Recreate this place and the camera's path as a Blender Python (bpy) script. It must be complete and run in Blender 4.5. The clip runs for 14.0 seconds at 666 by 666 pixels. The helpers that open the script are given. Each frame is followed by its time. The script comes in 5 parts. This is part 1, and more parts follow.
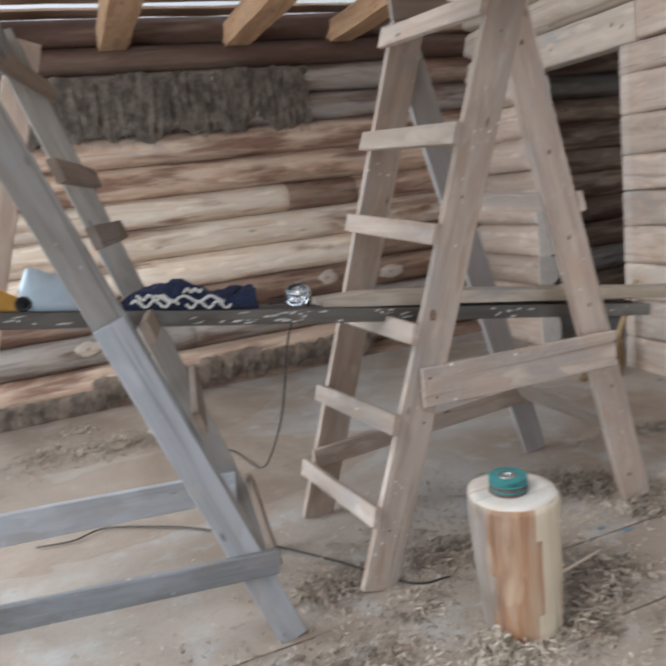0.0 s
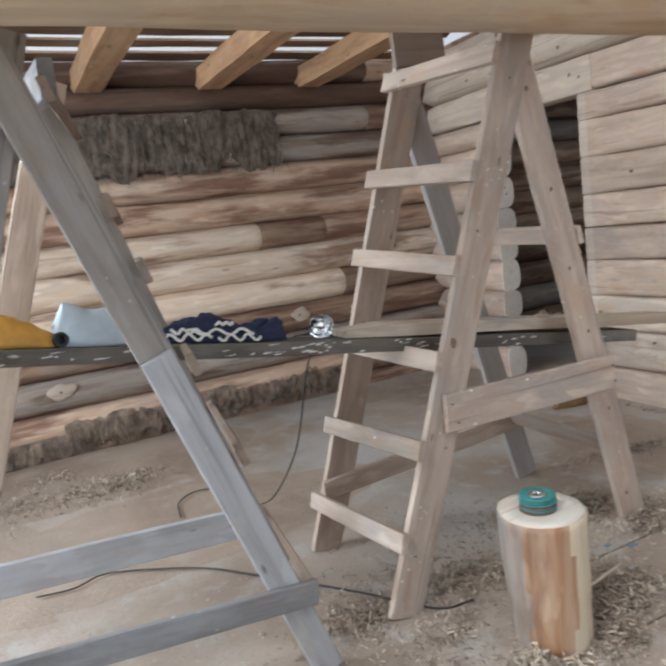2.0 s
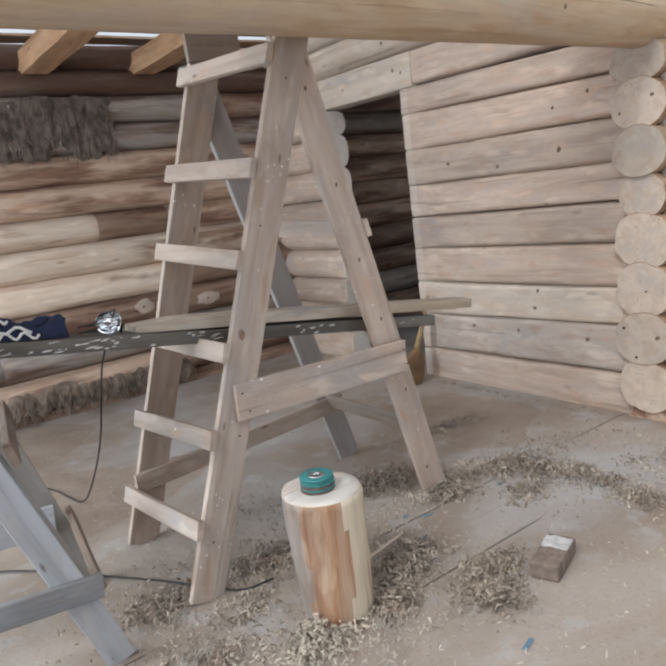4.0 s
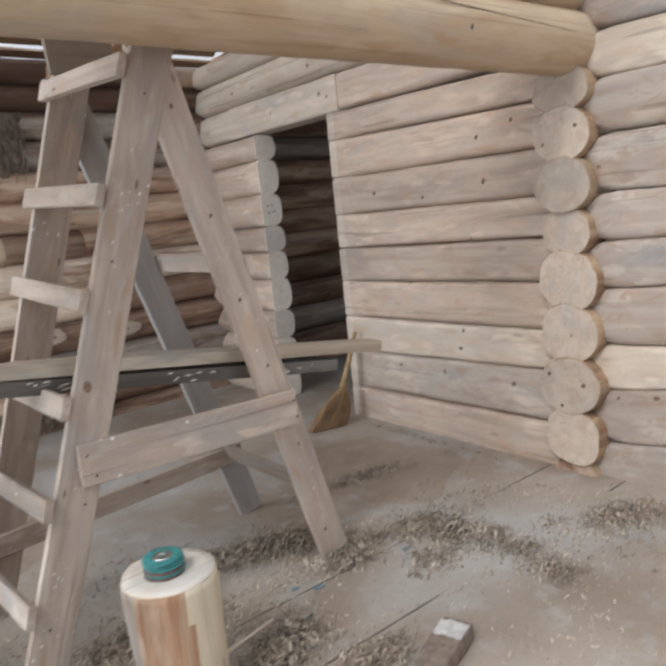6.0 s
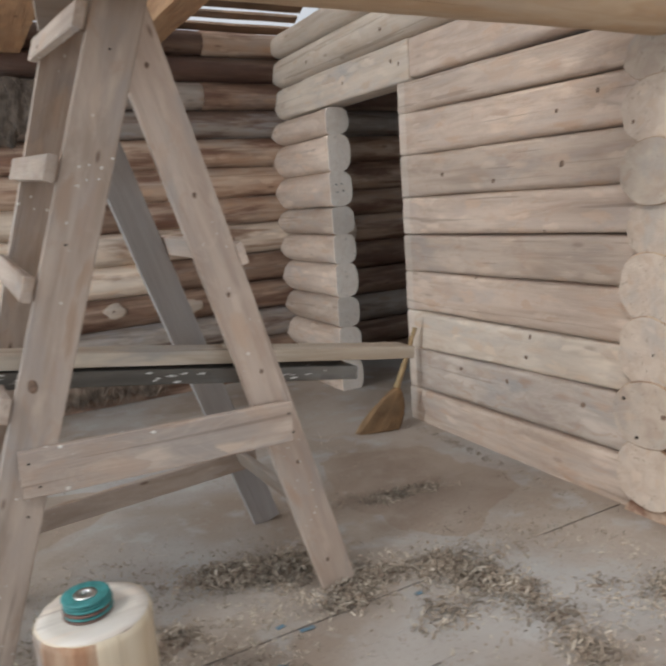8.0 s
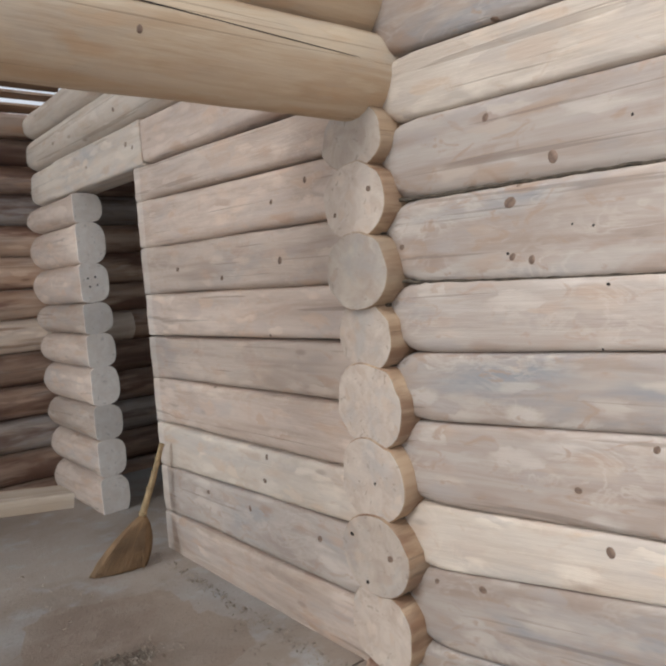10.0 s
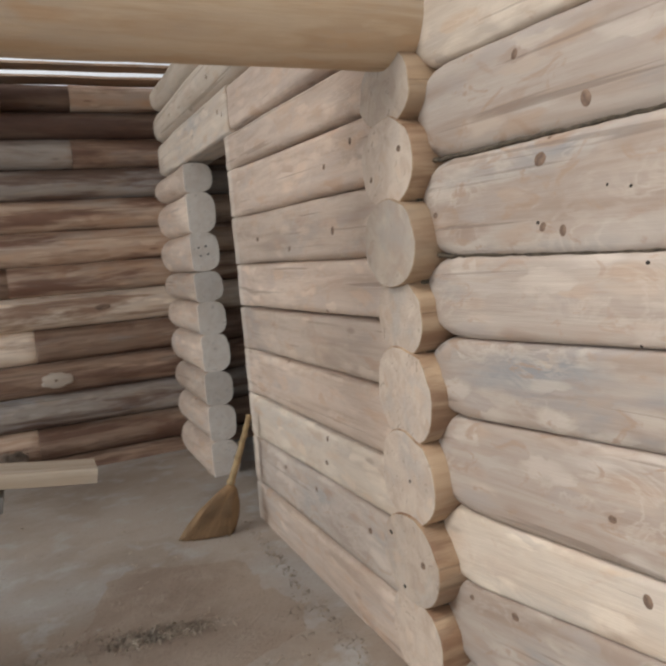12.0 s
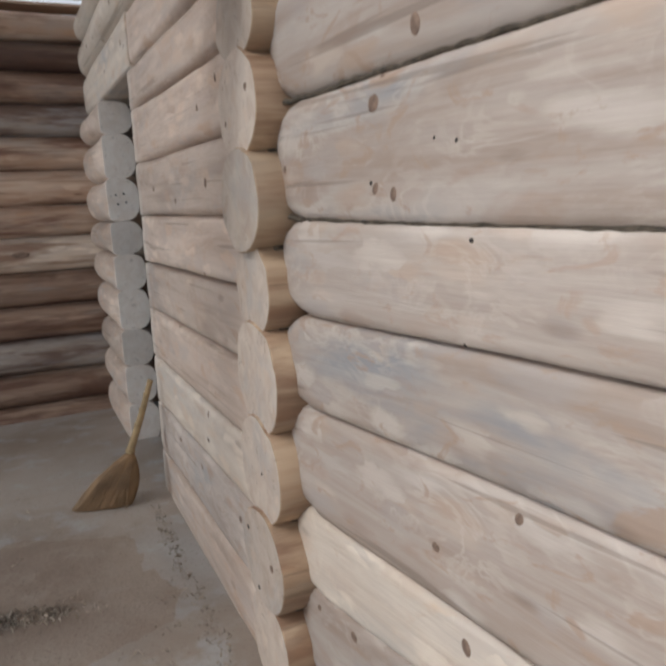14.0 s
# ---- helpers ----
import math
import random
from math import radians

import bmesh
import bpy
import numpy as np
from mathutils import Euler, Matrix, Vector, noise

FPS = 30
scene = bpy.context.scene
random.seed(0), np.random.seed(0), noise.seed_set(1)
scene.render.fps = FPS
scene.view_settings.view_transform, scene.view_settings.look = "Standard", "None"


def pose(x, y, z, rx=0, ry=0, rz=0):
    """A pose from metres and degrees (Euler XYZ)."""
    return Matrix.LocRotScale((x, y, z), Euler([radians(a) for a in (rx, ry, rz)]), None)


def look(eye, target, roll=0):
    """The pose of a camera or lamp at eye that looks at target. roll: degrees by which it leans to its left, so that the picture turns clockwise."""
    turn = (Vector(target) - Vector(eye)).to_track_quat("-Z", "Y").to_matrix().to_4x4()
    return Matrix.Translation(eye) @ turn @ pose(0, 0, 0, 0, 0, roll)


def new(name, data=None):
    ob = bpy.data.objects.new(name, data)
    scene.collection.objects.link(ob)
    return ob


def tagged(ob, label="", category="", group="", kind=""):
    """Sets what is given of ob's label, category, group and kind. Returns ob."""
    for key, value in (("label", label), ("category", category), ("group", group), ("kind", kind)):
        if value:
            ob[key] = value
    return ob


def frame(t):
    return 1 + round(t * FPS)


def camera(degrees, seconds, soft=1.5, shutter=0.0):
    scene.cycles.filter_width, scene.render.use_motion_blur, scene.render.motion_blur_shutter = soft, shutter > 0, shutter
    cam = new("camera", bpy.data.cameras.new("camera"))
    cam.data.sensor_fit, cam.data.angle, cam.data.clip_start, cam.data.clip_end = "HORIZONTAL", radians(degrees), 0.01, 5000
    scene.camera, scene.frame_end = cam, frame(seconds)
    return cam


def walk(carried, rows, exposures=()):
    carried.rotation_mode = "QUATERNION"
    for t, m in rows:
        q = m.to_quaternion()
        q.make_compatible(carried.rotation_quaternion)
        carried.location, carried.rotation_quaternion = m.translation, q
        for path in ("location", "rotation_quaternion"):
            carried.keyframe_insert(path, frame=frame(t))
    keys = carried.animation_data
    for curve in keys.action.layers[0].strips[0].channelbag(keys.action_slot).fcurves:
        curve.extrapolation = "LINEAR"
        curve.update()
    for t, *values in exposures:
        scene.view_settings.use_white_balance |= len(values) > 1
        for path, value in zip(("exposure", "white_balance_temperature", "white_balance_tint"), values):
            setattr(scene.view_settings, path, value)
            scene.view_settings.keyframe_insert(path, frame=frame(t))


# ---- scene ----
cam = camera(52.2, 14.0, soft=2.7, shutter=0.4)
PATH = [
    (0, (0.243, 0.391, 1.385), (0.911, 2.23, 0.972), -6.8),
    (0.5, (0.185, 0.369, 1.404), (1.096, 2.117, 1.067), -5.2),
    (1, (-0.007, 0.468, 1.399), (0.771, 2.289, 1.118), -7.5),
    (1.5, (-0.099, 0.522, 1.393), (0.671, 2.335, 1.049), -7.0),
    (2, (-0.054, 0.455, 1.397), (0.806, 2.233, 1.079), -7.1),
    (2.5, (0.069, 0.275, 1.361), (1.022, 1.991, 0.978), -5.5),
    (3, (0.136, 0.175, 1.369), (1.206, 1.814, 0.958), -8.1),
    (3.2, (0.15, 0.159, 1.386), (1.28, 1.756, 0.969), -8.3),
    (5.3, (0.458, 0.321, 1.388), (1.552, 1.954, 1.02), -5.4),
    (5.5, (0.522, 0.278, 1.383), (1.635, 1.892, 0.986), -5.0),
    (6, (0.663, 0.269, 1.381), (1.871, 1.827, 1.04), -5.9),
    (6.5, (0.818, 0.421, 1.402), (2.106, 1.938, 1.205), -4.2),
    (7, (0.868, 0.539, 1.413), (2.063, 2.118, 1.132), -6.3),
    (7.5, (0.977, 0.513, 1.37), (1.93, 2.23, 0.994), -9.1),
    (8, (1.184, 0.389, 1.372), (2.108, 2.122, 0.997), -3.9),
    (8.5, (1.371, 0.342, 1.375), (2.532, 1.934, 1.03), -6.5),
    (9, (1.576, 0.462, 1.41), (2.937, 1.911, 1.192), -4.6),
    (9.2, (1.663, 0.493, 1.41), (3.042, 1.929, 1.214), -5.0),
    (11.3, (2.401, 0.353, 1.373), (3.394, 2.08, 1.2), -1.2),
    (11.5, (2.421, 0.389, 1.421), (3.408, 2.119, 1.234), -1.0),
    (12, (2.53, 0.374, 1.397), (3.34, 2.187, 1.162), -4.7),
    (12.5, (2.696, 0.235, 1.397), (3.307, 2.108, 1.052), -2.1),
    (13, (2.784, 0.216, 1.4), (3.349, 2.121, 1.176), -2.7),
    (13.5, (2.915, 0.371, 1.41), (3.716, 2.191, 1.194), -1.0),
    (14, (2.985, 0.468, 1.393), (3.808, 2.252, 1.018), -2.6),
]
walk(cam, [(t, look(eye, target, roll)) for t, eye, target, roll in PATH], exposures=[(0, -0.15, 6250, 10), (1.5, -0.19, 6450, 10), (3, -0.02, 6230, 10), (5.5, -0.09, 6400, 10), (6.5, -0.06, 6450, 10), (7, -0.12, 6600, 10), (7.5, -0.22, 6650, 10), (8, -0.19, 6550, 10), (8.5, -0.18, 6450, 10), (9, -0.09, 6250, 10), (11.3, -0.26, 6560, 10), (12, -0.23, 6750, 10), (13, -0.14, 6350, 10), (13.5, -0.18, 6330, 10), (14, -0.34, 6270, 10)])

from mathutils.bvhtree import BVHTree

# ---------------------------------------------------------------- light
world = bpy.data.worlds.new("overcast_sky")
scene.world = world
world.use_nodes = True
wn, wl = world.node_tree.nodes, world.node_tree.links
sky = wn.new("ShaderNodeTexSky")
sky.sky_type, sky.sun_disc = "NISHITA", False
sky.sun_elevation, sky.sun_rotation = radians(48), radians(-70)
sky.dust_density, sky.air_density = 4.0, 1.0
haze = wn.new("ShaderNodeHueSaturation")
haze.inputs["Saturation"].default_value, haze.inputs["Value"].default_value = 0.25, 1.6
wl.new(sky.outputs[0], haze.inputs["Color"])
wl.new(haze.outputs[0], wn["Background"].inputs[0])
wn["Background"].inputs[1].default_value = 0.14

sun = new("sun", bpy.data.lights.new("sun", "SUN"))
sun.data.energy, sun.data.angle, sun.data.color = 1.2, radians(14), (1.0, 0.985, 0.95)
sun.matrix_world = look((-6, -1.5, 7), (0, 1, 0))


def sky_light(name, size_x, size_y, eye, target, watts, colour):
    ob = new(name, bpy.data.lights.new(name, "AREA"))
    ob.data.shape, ob.data.size, ob.data.size_y = "RECTANGLE", size_x, size_y
    ob.data.energy, ob.data.color = watts, colour
    ob.matrix_world = look(eye, target)
    return ob


SKY_WHITE = (0.785, 0.905, 1.0)
# Added lamps for the sky; all openings but the roof gaps are assumed, unseen.
sky_light("roof_opening_light", 5.0, 2.6, (0.9, 0.2, 3.7), (0.9, 0.6, 0), 34, SKY_WHITE)
sky_light("south_opening_light", 2.3, 1.5, (1.75, -2.4, 1.3), (1.75, 3, 0.8), 44, SKY_WHITE)
sky_light("west_opening_light", 2.0, 1.3, (-2.15, 3.3, 1.55), (2, 3.3, 0.7), 160, SKY_WHITE)
sky_light("west_doorway_light", 1.3, 1.5, (-2.15, 0.3, 1.3), (2, 0.6, 1.2), 24, SKY_WHITE)
sky_light("roof_gap_light", 5.5, 2.4, (0.9, 4.5, 4.9), (0.9, 4.5, 0), 95, SKY_WHITE)
sky_light("side_window_light", 0.9, 0.9, (6.1, 4.0, 1.6), (4.2, 4.6, 0.4), 8, SKY_WHITE)


# ---------------------------------------------------------------- materials
def nodes_of(name, roughness=0.8, metal=0.0):
    m = bpy.data.materials.new(name)
    m.use_nodes = True
    nt = m.node_tree
    b = nt.nodes["Principled BSDF"]
    b.inputs["Roughness"].default_value, b.inputs["Metallic"].default_value = roughness, metal
    return m, nt, b


class Net:
    """Short hand for wiring shader nodes."""

    def __init__(self, nt):
        self.nt = nt

    def add(self, kind, **inputs):
        n = self.nt.nodes.new(kind)
        for k, v in inputs.items():
            self.put(n, k.replace("_", " "), v)
        return n

    def put(self, n, key, v):
        sock = n.inputs[int(key)] if key.isdigit() else n.inputs[key]
        if isinstance(v, bpy.types.NodeSocket):
            self.nt.links.new(v, sock)
        else:
            sock.default_value = v

    def noise(self, vec, scale, detail=4.0, rough=0.55, distortion=0.0):
        n = self.add("ShaderNodeTexNoise", Vector=vec, Scale=scale, Detail=detail, Roughness=rough, Distortion=distortion)
        return n.outputs["Fac"]

    def ramp(self, fac, lo, hi, a=0.0, b=1.0):
        n = self.add("ShaderNodeMapRange")
        n.interpolation_type = "SMOOTHSTEP"
        for k, v in ((0, fac), (1, lo), (2, hi), (3, a), (4, b)):
            self.put(n, str(k), v)
        return n.outputs[0]

    def mix(self, fac, a, b, mode="MIX"):
        n = self.nt.nodes.new("ShaderNodeMix")
        n.data_type, n.blend_type = "RGBA", mode
        for k, v in ((0, fac), (6, a), (7, b)):
            self.put(n, str(k), v)
        return n.outputs[2]

    def math(self, op, a, b=0.0):
        n = self.nt.nodes.new("ShaderNodeMath")
        n.operation = op
        self.put(n, "0", a), self.put(n, "1", b)
        return n.outputs[0]

    def scaled(self, vec, sx, sy, sz, shift=None):
        n = self.nt.nodes.new("ShaderNodeMapping")
        self.nt.links.new(vec, n.inputs["Vector"])
        n.inputs["Scale"].default_value = (sx, sy, sz)
        if shift is not None:
            self.nt.links.new(shift, n.inputs["Location"])
        return n.outputs[0]

    def bump(self, height, strength, distance, target):
        n = self.add("ShaderNodeBump", Strength=strength, Distance=distance, Height=height)
        self.nt.links.new(n.outputs[0], target.inputs["Normal"])


def rgb(r, g, b):
    return (r, g, b, 1.0)


def wood(name, light, dark, grey, grey_amount=0.4, bark=None, bark_amount=0.0, knots=0.6, splashes=0.0, rough=0.75, relief=0.35, figure=0.0, drop=24.0, cover=0.53, facets=0.0, run=1.0, knot_size=1.0, swirl=0.0):
    """Timber whose grain runs along the object's own X: streaks, weathered patches, knots, optional bark and paint splashes."""
    m, nt, b = nodes_of(name, rough)
    g = Net(nt)
    co = g.add("ShaderNodeTexCoord").outputs["Object"]
    info = g.add("ShaderNodeObjectInfo").outputs["Random"]
    off = g.add("ShaderNodeCombineXYZ", X=g.math("MULTIPLY", info, 37.0), Y=g.math("MULTIPLY", info, 11.0), Z=g.math("MULTIPLY", info, 23.0)).outputs[0]
    long = g.scaled(co, 0.9, 9.0, 9.0, off)
    fine = g.scaled(co, 5.0, 90.0, 90.0, off)
    wide = g.scaled(co, 0.8, 2.6, 2.6, off)
    streak = g.noise(long, 1.6, 6.0, 0.6, 0.6)
    grain = g.noise(fine, 1.0, 3.0, 0.6)
    patch = g.noise(wide, 1.7, 5.0, 0.62, 0.4)
    col = g.mix(g.ramp(streak, 0.32, 0.7), rgb(*light), rgb(*dark))
    col = g.mix(g.math("MULTIPLY", g.ramp(patch, 0.5, 0.68), grey_amount), col, rgb(*grey))
    if figure:
        rings = g.math("SINE", g.math("MULTIPLY", g.noise(g.scaled(co, 1.5, 6.0, 6.0, off), 1.0, 2.0, 0.45, 0.9), 46.0))
        shape = g.ramp(g.noise(g.scaled(co, 2.0, 4.0, 4.0, off), 1.0, 3.0), 0.45, 0.6)
        col = g.mix(g.math("MULTIPLY", g.math("MULTIPLY", g.ramp(rings, -0.2, 0.9), shape), figure * 0.75), col, rgb(min(1, light[0] * 1.22), min(1, light[1] * 1.22), min(1, light[2] * 1.2)))
        warm = g.ramp(g.noise(g.scaled(co, 2.6, 5.0, 5.0, off), 1.3, 4.0, 0.6, 0.5), 0.58, 0.7)
        col = g.mix(g.math("MULTIPLY", warm, 0.85 * min(1.0, figure * 2)), col, rgb(dark[0] * 1.0, dark[1] * 0.86, dark[2] * 0.76))
    if facets:
        bend = g.add("ShaderNodeTexNoise", Vector=g.scaled(co, 6.0, 17.0, 17.0, off), Scale=1.0, Detail=5.0).outputs["Color"]
        warped = g.nt.nodes.new("ShaderNodeVectorMath")
        warped.operation = "MULTIPLY_ADD"
        g.nt.links.new(bend, warped.inputs[0])
        warped.inputs[1].default_value = (1.7, 1.7, 1.7)
        g.nt.links.new(g.scaled(co, 6.5, 21.0, 21.0, off), warped.inputs[2])
        cell = g.add("ShaderNodeTexVoronoi", Vector=warped.outputs[0], Scale=1.0, Randomness=1.0)
        split = g.add("ShaderNodeSeparateColor", Color=cell.outputs["Color"]).outputs
        soft = g.ramp(cell.outputs["Distance"], 0.2, 0.68, 1.0, 0.0)
        for out, edge, shade in ((split[0], 0.64, (light[0] * 0.98, light[1] * 0.85, light[2] * 0.74)), (split[1], 0.62, (light[0] * 0.83, light[1] * 0.83, light[2] * 0.86)), (split[2], 0.7, (min(1, light[0] * 1.2), min(1, light[1] * 1.21), min(1, light[2] * 1.2))), (split[0], 0.9, (dark[0] * 0.85, dark[1] * 0.72, dark[2] * 0.62))):
            col = g.mix(g.math("MULTIPLY", g.math("MULTIPLY", g.ramp(out, edge - 0.1, edge + 0.2), soft), facets), col, rgb(*shade))
    if swirl:
        loops = g.noise(g.scaled(co, 4.0, 10.0, 10.0, off), 1.0, 4.0, 0.6, 1.4)
        ridge = g.math("ABSOLUTE", g.math("SUBTRACT", loops, 0.5))
        col = g.mix(g.math("MULTIPLY", g.math("MULTIPLY", g.ramp(ridge, 0.0, 0.055, 1.0, 0.0), g.ramp(g.noise(g.scaled(co, 2.2, 5.0, 5.0, off), 1.0), 0.42, 0.62)), swirl * 0.6), col, rgb(min(1, light[0] * 1.2), min(1, light[1] * 1.21), min(1, light[2] * 1.2)))
        stain = g.noise(g.scaled(co, 8.0, 16.0, 16.0, off), 1.0, 5.0, 0.65, 1.0)
        col = g.mix(g.math("MULTIPLY", g.ramp(stain, 0.56, 0.66), swirl), col, rgb(light[0] * 0.82, light[1] * 0.68, light[2] * 0.58))
    tone = g.ramp(info, 0.0, 1.0, 0.86, 1.1)
    tint = g.add("ShaderNodeCombineXYZ", X=tone, Y=tone, Z=tone).outputs[0]
    col = g.mix(1.0, col, tint, "MULTIPLY")
    height = grain
    if bark:
        bk = g.noise(g.scaled(co, 0.75, 5.0, 5.0, off), 1.4, 5.0, 0.6, 0.3)
        mask = g.math("MULTIPLY", g.ramp(bk, 0.57 - 0.3 * bark_amount, 0.74 - 0.3 * bark_amount), 0.85)
        rust = g.mix(g.noise(g.scaled(co, 4.0, 14.0, 14.0, off), 2.0), rgb(*bark), rgb(bark[0] * 0.45, bark[1] * 0.42, bark[2] * 0.42))
        col = g.mix(mask, col, rust)
    if knots:
        v = g.add("ShaderNodeTexVoronoi", Vector=g.scaled(co, 2.4 / knot_size, 7.0 / knot_size, 7.0 / knot_size, off), Scale=1.0, Randomness=1.0)
        kn = g.ramp(v.outputs["Distance"], 0.03, 0.115, 1.0, 0.0)
        col = g.mix(g.math("MULTIPLY", kn, knots), col, rgb(dark[0] * 0.42, dark[1] * 0.34, dark[2] * 0.3))
    crack = g.noise(g.scaled(co, 0.7, 34.0, 34.0, off), 1.0, 2.0, 0.5, 1.0)
    line = g.ramp(crack, 0.30, 0.345, 1.0, 0.0)
    col = g.mix(g.math("MULTIPLY", line, 0.35), col, rgb(dark[0] * 0.35, dark[1] * 0.32, dark[2] * 0.3))
    height = g.math("SUBTRACT", g.math("ADD", grain, g.math("MULTIPLY", streak, 0.8)), g.math("MULTIPLY", line, 0.8))
    if splashes:
        sp = g.add("ShaderNodeTexVoronoi", Vector=g.scaled(co, drop * run, drop * 1.25, drop * 1.25, off), Scale=1.0, Randomness=1.0)
        where = g.ramp(g.noise(g.scaled(co, 3.0, 3.0, 3.0, off), 1.0), cover, cover + 0.09)
        own = g.add("ShaderNodeSeparateColor", Color=sp.outputs["Color"]).outputs[0]
        near = g.math("DIVIDE", sp.outputs["Distance"], g.math("ADD", g.math("MULTIPLY", own, 1.3), 0.15))
        dots = g.math("MULTIPLY", g.ramp(g.math("ADD", near, g.math("MULTIPLY", g.noise(co, 130.0), 0.12)), 0.13, 0.21, 1.0, 0.0), where)
        dots = g.math("MULTIPLY", dots, splashes)
        col = g.mix(dots, col, rgb(0.72, 0.70, 0.66))
    nt.links.new(col, b.inputs["Base Color"])
    g.bump(height, relief, 0.006, b)
    return m


PALE = wood("pale_pine_log", (0.56, 0.475, 0.39), (0.44, 0.35, 0.27), (0.35, 0.335, 0.325), 0.65, knots=0.6, figure=0.2, facets=0.5)
# Cut stub ends: the light that falls on them is put into the paler colour.
FRESH_LIT = wood("lit_fresh_cut_face", (0.74, 0.67, 0.60), (0.66, 0.57, 0.49), (0.62, 0.57, 0.53), 0.2, knots=0.15, facets=0.12)
JAMB = wood("dressed_jamb_face", (0.60, 0.51, 0.43), (0.50, 0.405, 0.33), (0.46, 0.42, 0.39), 0.4, knots=0.3, facets=0.3)
PALE_B = wood("planed_pine_log", (0.57, 0.455, 0.37), (0.41, 0.305, 0.235), (0.40, 0.345, 0.31), 0.6, swirl=0.35, knots=0.4, figure=0.15, facets=0.6)
PALE_C = wood("scraped_pine_log", (0.425, 0.36, 0.31), (0.32, 0.24, 0.19), (0.25, 0.25, 0.255), 0.85, relief=0.2, swirl=0.8, knots=0.45, figure=0.25, facets=0.75)
BEAM = wood("fresh_pine_log", (0.54, 0.425, 0.30), (0.43, 0.295, 0.18), (0.43, 0.375, 0.315), 0.5, knots=0.5, figure=0.2, facets=0.4)
TAN = wood("tan_log", (0.53, 0.39, 0.29), (0.39, 0.24, 0.16), (0.36, 0.31, 0.27), 0.5, bark=(0.20, 0.085, 0.05), bark_amount=0.38, facets=0.6)
GREYLOG = wood("grey_log", (0.35, 0.30, 0.26), (0.25, 0.195, 0.16), (0.34, 0.33, 0.335), 0.7, bark=(0.15, 0.078, 0.05), bark_amount=0.4, facets=0.6)
BARK = wood("barky_log", (0.325, 0.218, 0.155), (0.19, 0.11, 0.072), (0.27, 0.235, 0.21), 0.6, bark=(0.15, 0.07, 0.042), bark_amount=0.5, facets=0.5)
# Darker copy of BARK: shade at the wall's top is put into the colour.
SHADED_BARK = wood("shaded_barky_log", (0.16, 0.10, 0.07), (0.10, 0.055, 0.036), (0.15, 0.125, 0.11), 0.5, bark=(0.10, 0.045, 0.028), bark_amount=0.6, facets=0.4)
CUT = wood("sawn_log_end", (0.52, 0.43, 0.35), (0.42, 0.325, 0.255), (0.38, 0.345, 0.315), 0.6, knots=0.3, facets=0.35)
JOIST = wood("orange_pine_joist", (0.42, 0.255, 0.14), (0.27, 0.145, 0.075), (0.30, 0.215, 0.15), 0.4, knots=0.6, facets=0.5)
LATH = wood("brown_roof_board", (0.25, 0.16, 0.10), (0.165, 0.098, 0.06), (0.23, 0.205, 0.18), 0.5, knots=0.3)
LADDER = wood("old_ladder_board", (0.43, 0.352, 0.295), (0.295, 0.226, 0.178), (0.28, 0.265, 0.26), 0.8, swirl=0.3, knot_size=0.55, knots=0.85, splashes=1.0, facets=0.6)
GREYBOARD = wood("weathered_board", (0.24, 0.24, 0.245), (0.15, 0.146, 0.146), (0.265, 0.28, 0.30), 0.9, swirl=0.3, knot_size=0.55, knots=0.8, splashes=0.4, facets=0.6)
DARKPLANK = wood("dark_scaffold_plank", (0.15, 0.134, 0.115), (0.083, 0.074, 0.062), (0.205, 0.195, 0.18), 0.8, facets=0.7, knots=0.2, splashes=1.0, drop=26.0, cover=0.40, run=0.4)
LIGHTPLANK = wood("split_pine_plank", (0.60, 0.52, 0.42), (0.38, 0.30, 0.22), (0.33, 0.315, 0.295), 0.8, knots=0.4, relief=0.7)
TRESTLE_WARM = wood("brownish_weathered_board", (0.285, 0.262, 0.24), (0.19, 0.165, 0.146), (0.275, 0.275, 0.275), 0.8, swirl=0.2, knot_size=0.55, knots=0.85, splashes=0.4, facets=0.5)
# Pale weathered board with the sky's bluish light mixed into its colour.
TRESTLE_PALE = wood("sky_tinted_weathered_board", (0.46, 0.47, 0.49), (0.33, 0.332, 0.34), (0.40, 0.412, 0.435), 0.9, swirl=0.2, knot_size=0.55, knots=0.85, splashes=0.4, facets=0.5)
PALEBOARD = wood("pale_grey_board", (0.43, 0.405, 0.39), (0.32, 0.295, 0.28), (0.39, 0.38, 0.38), 0.6, knots=0.7)
# Pinkish copy of LADDER, lightened where the brace and right leg catch more light.
LADDER_WARM_LIT = wood("lit_pinkish_ladder_board", (0.54, 0.44, 0.365), (0.40, 0.305, 0.245), (0.34, 0.31, 0.29), 0.7, swirl=0.3, knot_size=0.55, knots=0.85, splashes=1.0, facets=0.6)
RIM = wood("log_end_rim", (0.41, 0.29, 0.185), (0.29, 0.18, 0.105), (0.31, 0.25, 0.19), 0.5, bark=(0.25, 0.13, 0.07), bark_amount=0.38, knots=0.5, facets=0.6)
A_PALE = wood("scraped_white_log", (0.76, 0.635, 0.515), (0.60, 0.455, 0.335), (0.44, 0.40, 0.36), 0.4, bark=(0.27, 0.14, 0.085), bark_amount=0.24, facets=0.6)
BROWNBOARD = wood("brown_board", (0.225, 0.17, 0.13), (0.155, 0.11, 0.082), (0.24, 0.215, 0.195), 0.6, knots=0.4)
PALE_GREY = wood("greyed_pine_log", (0.45, 0.38, 0.325), (0.36, 0.285, 0.235), (0.32, 0.30, 0.285), 0.8, relief=0.25, swirl=0.6, knots=0.35, figure=0.2, facets=0.8)
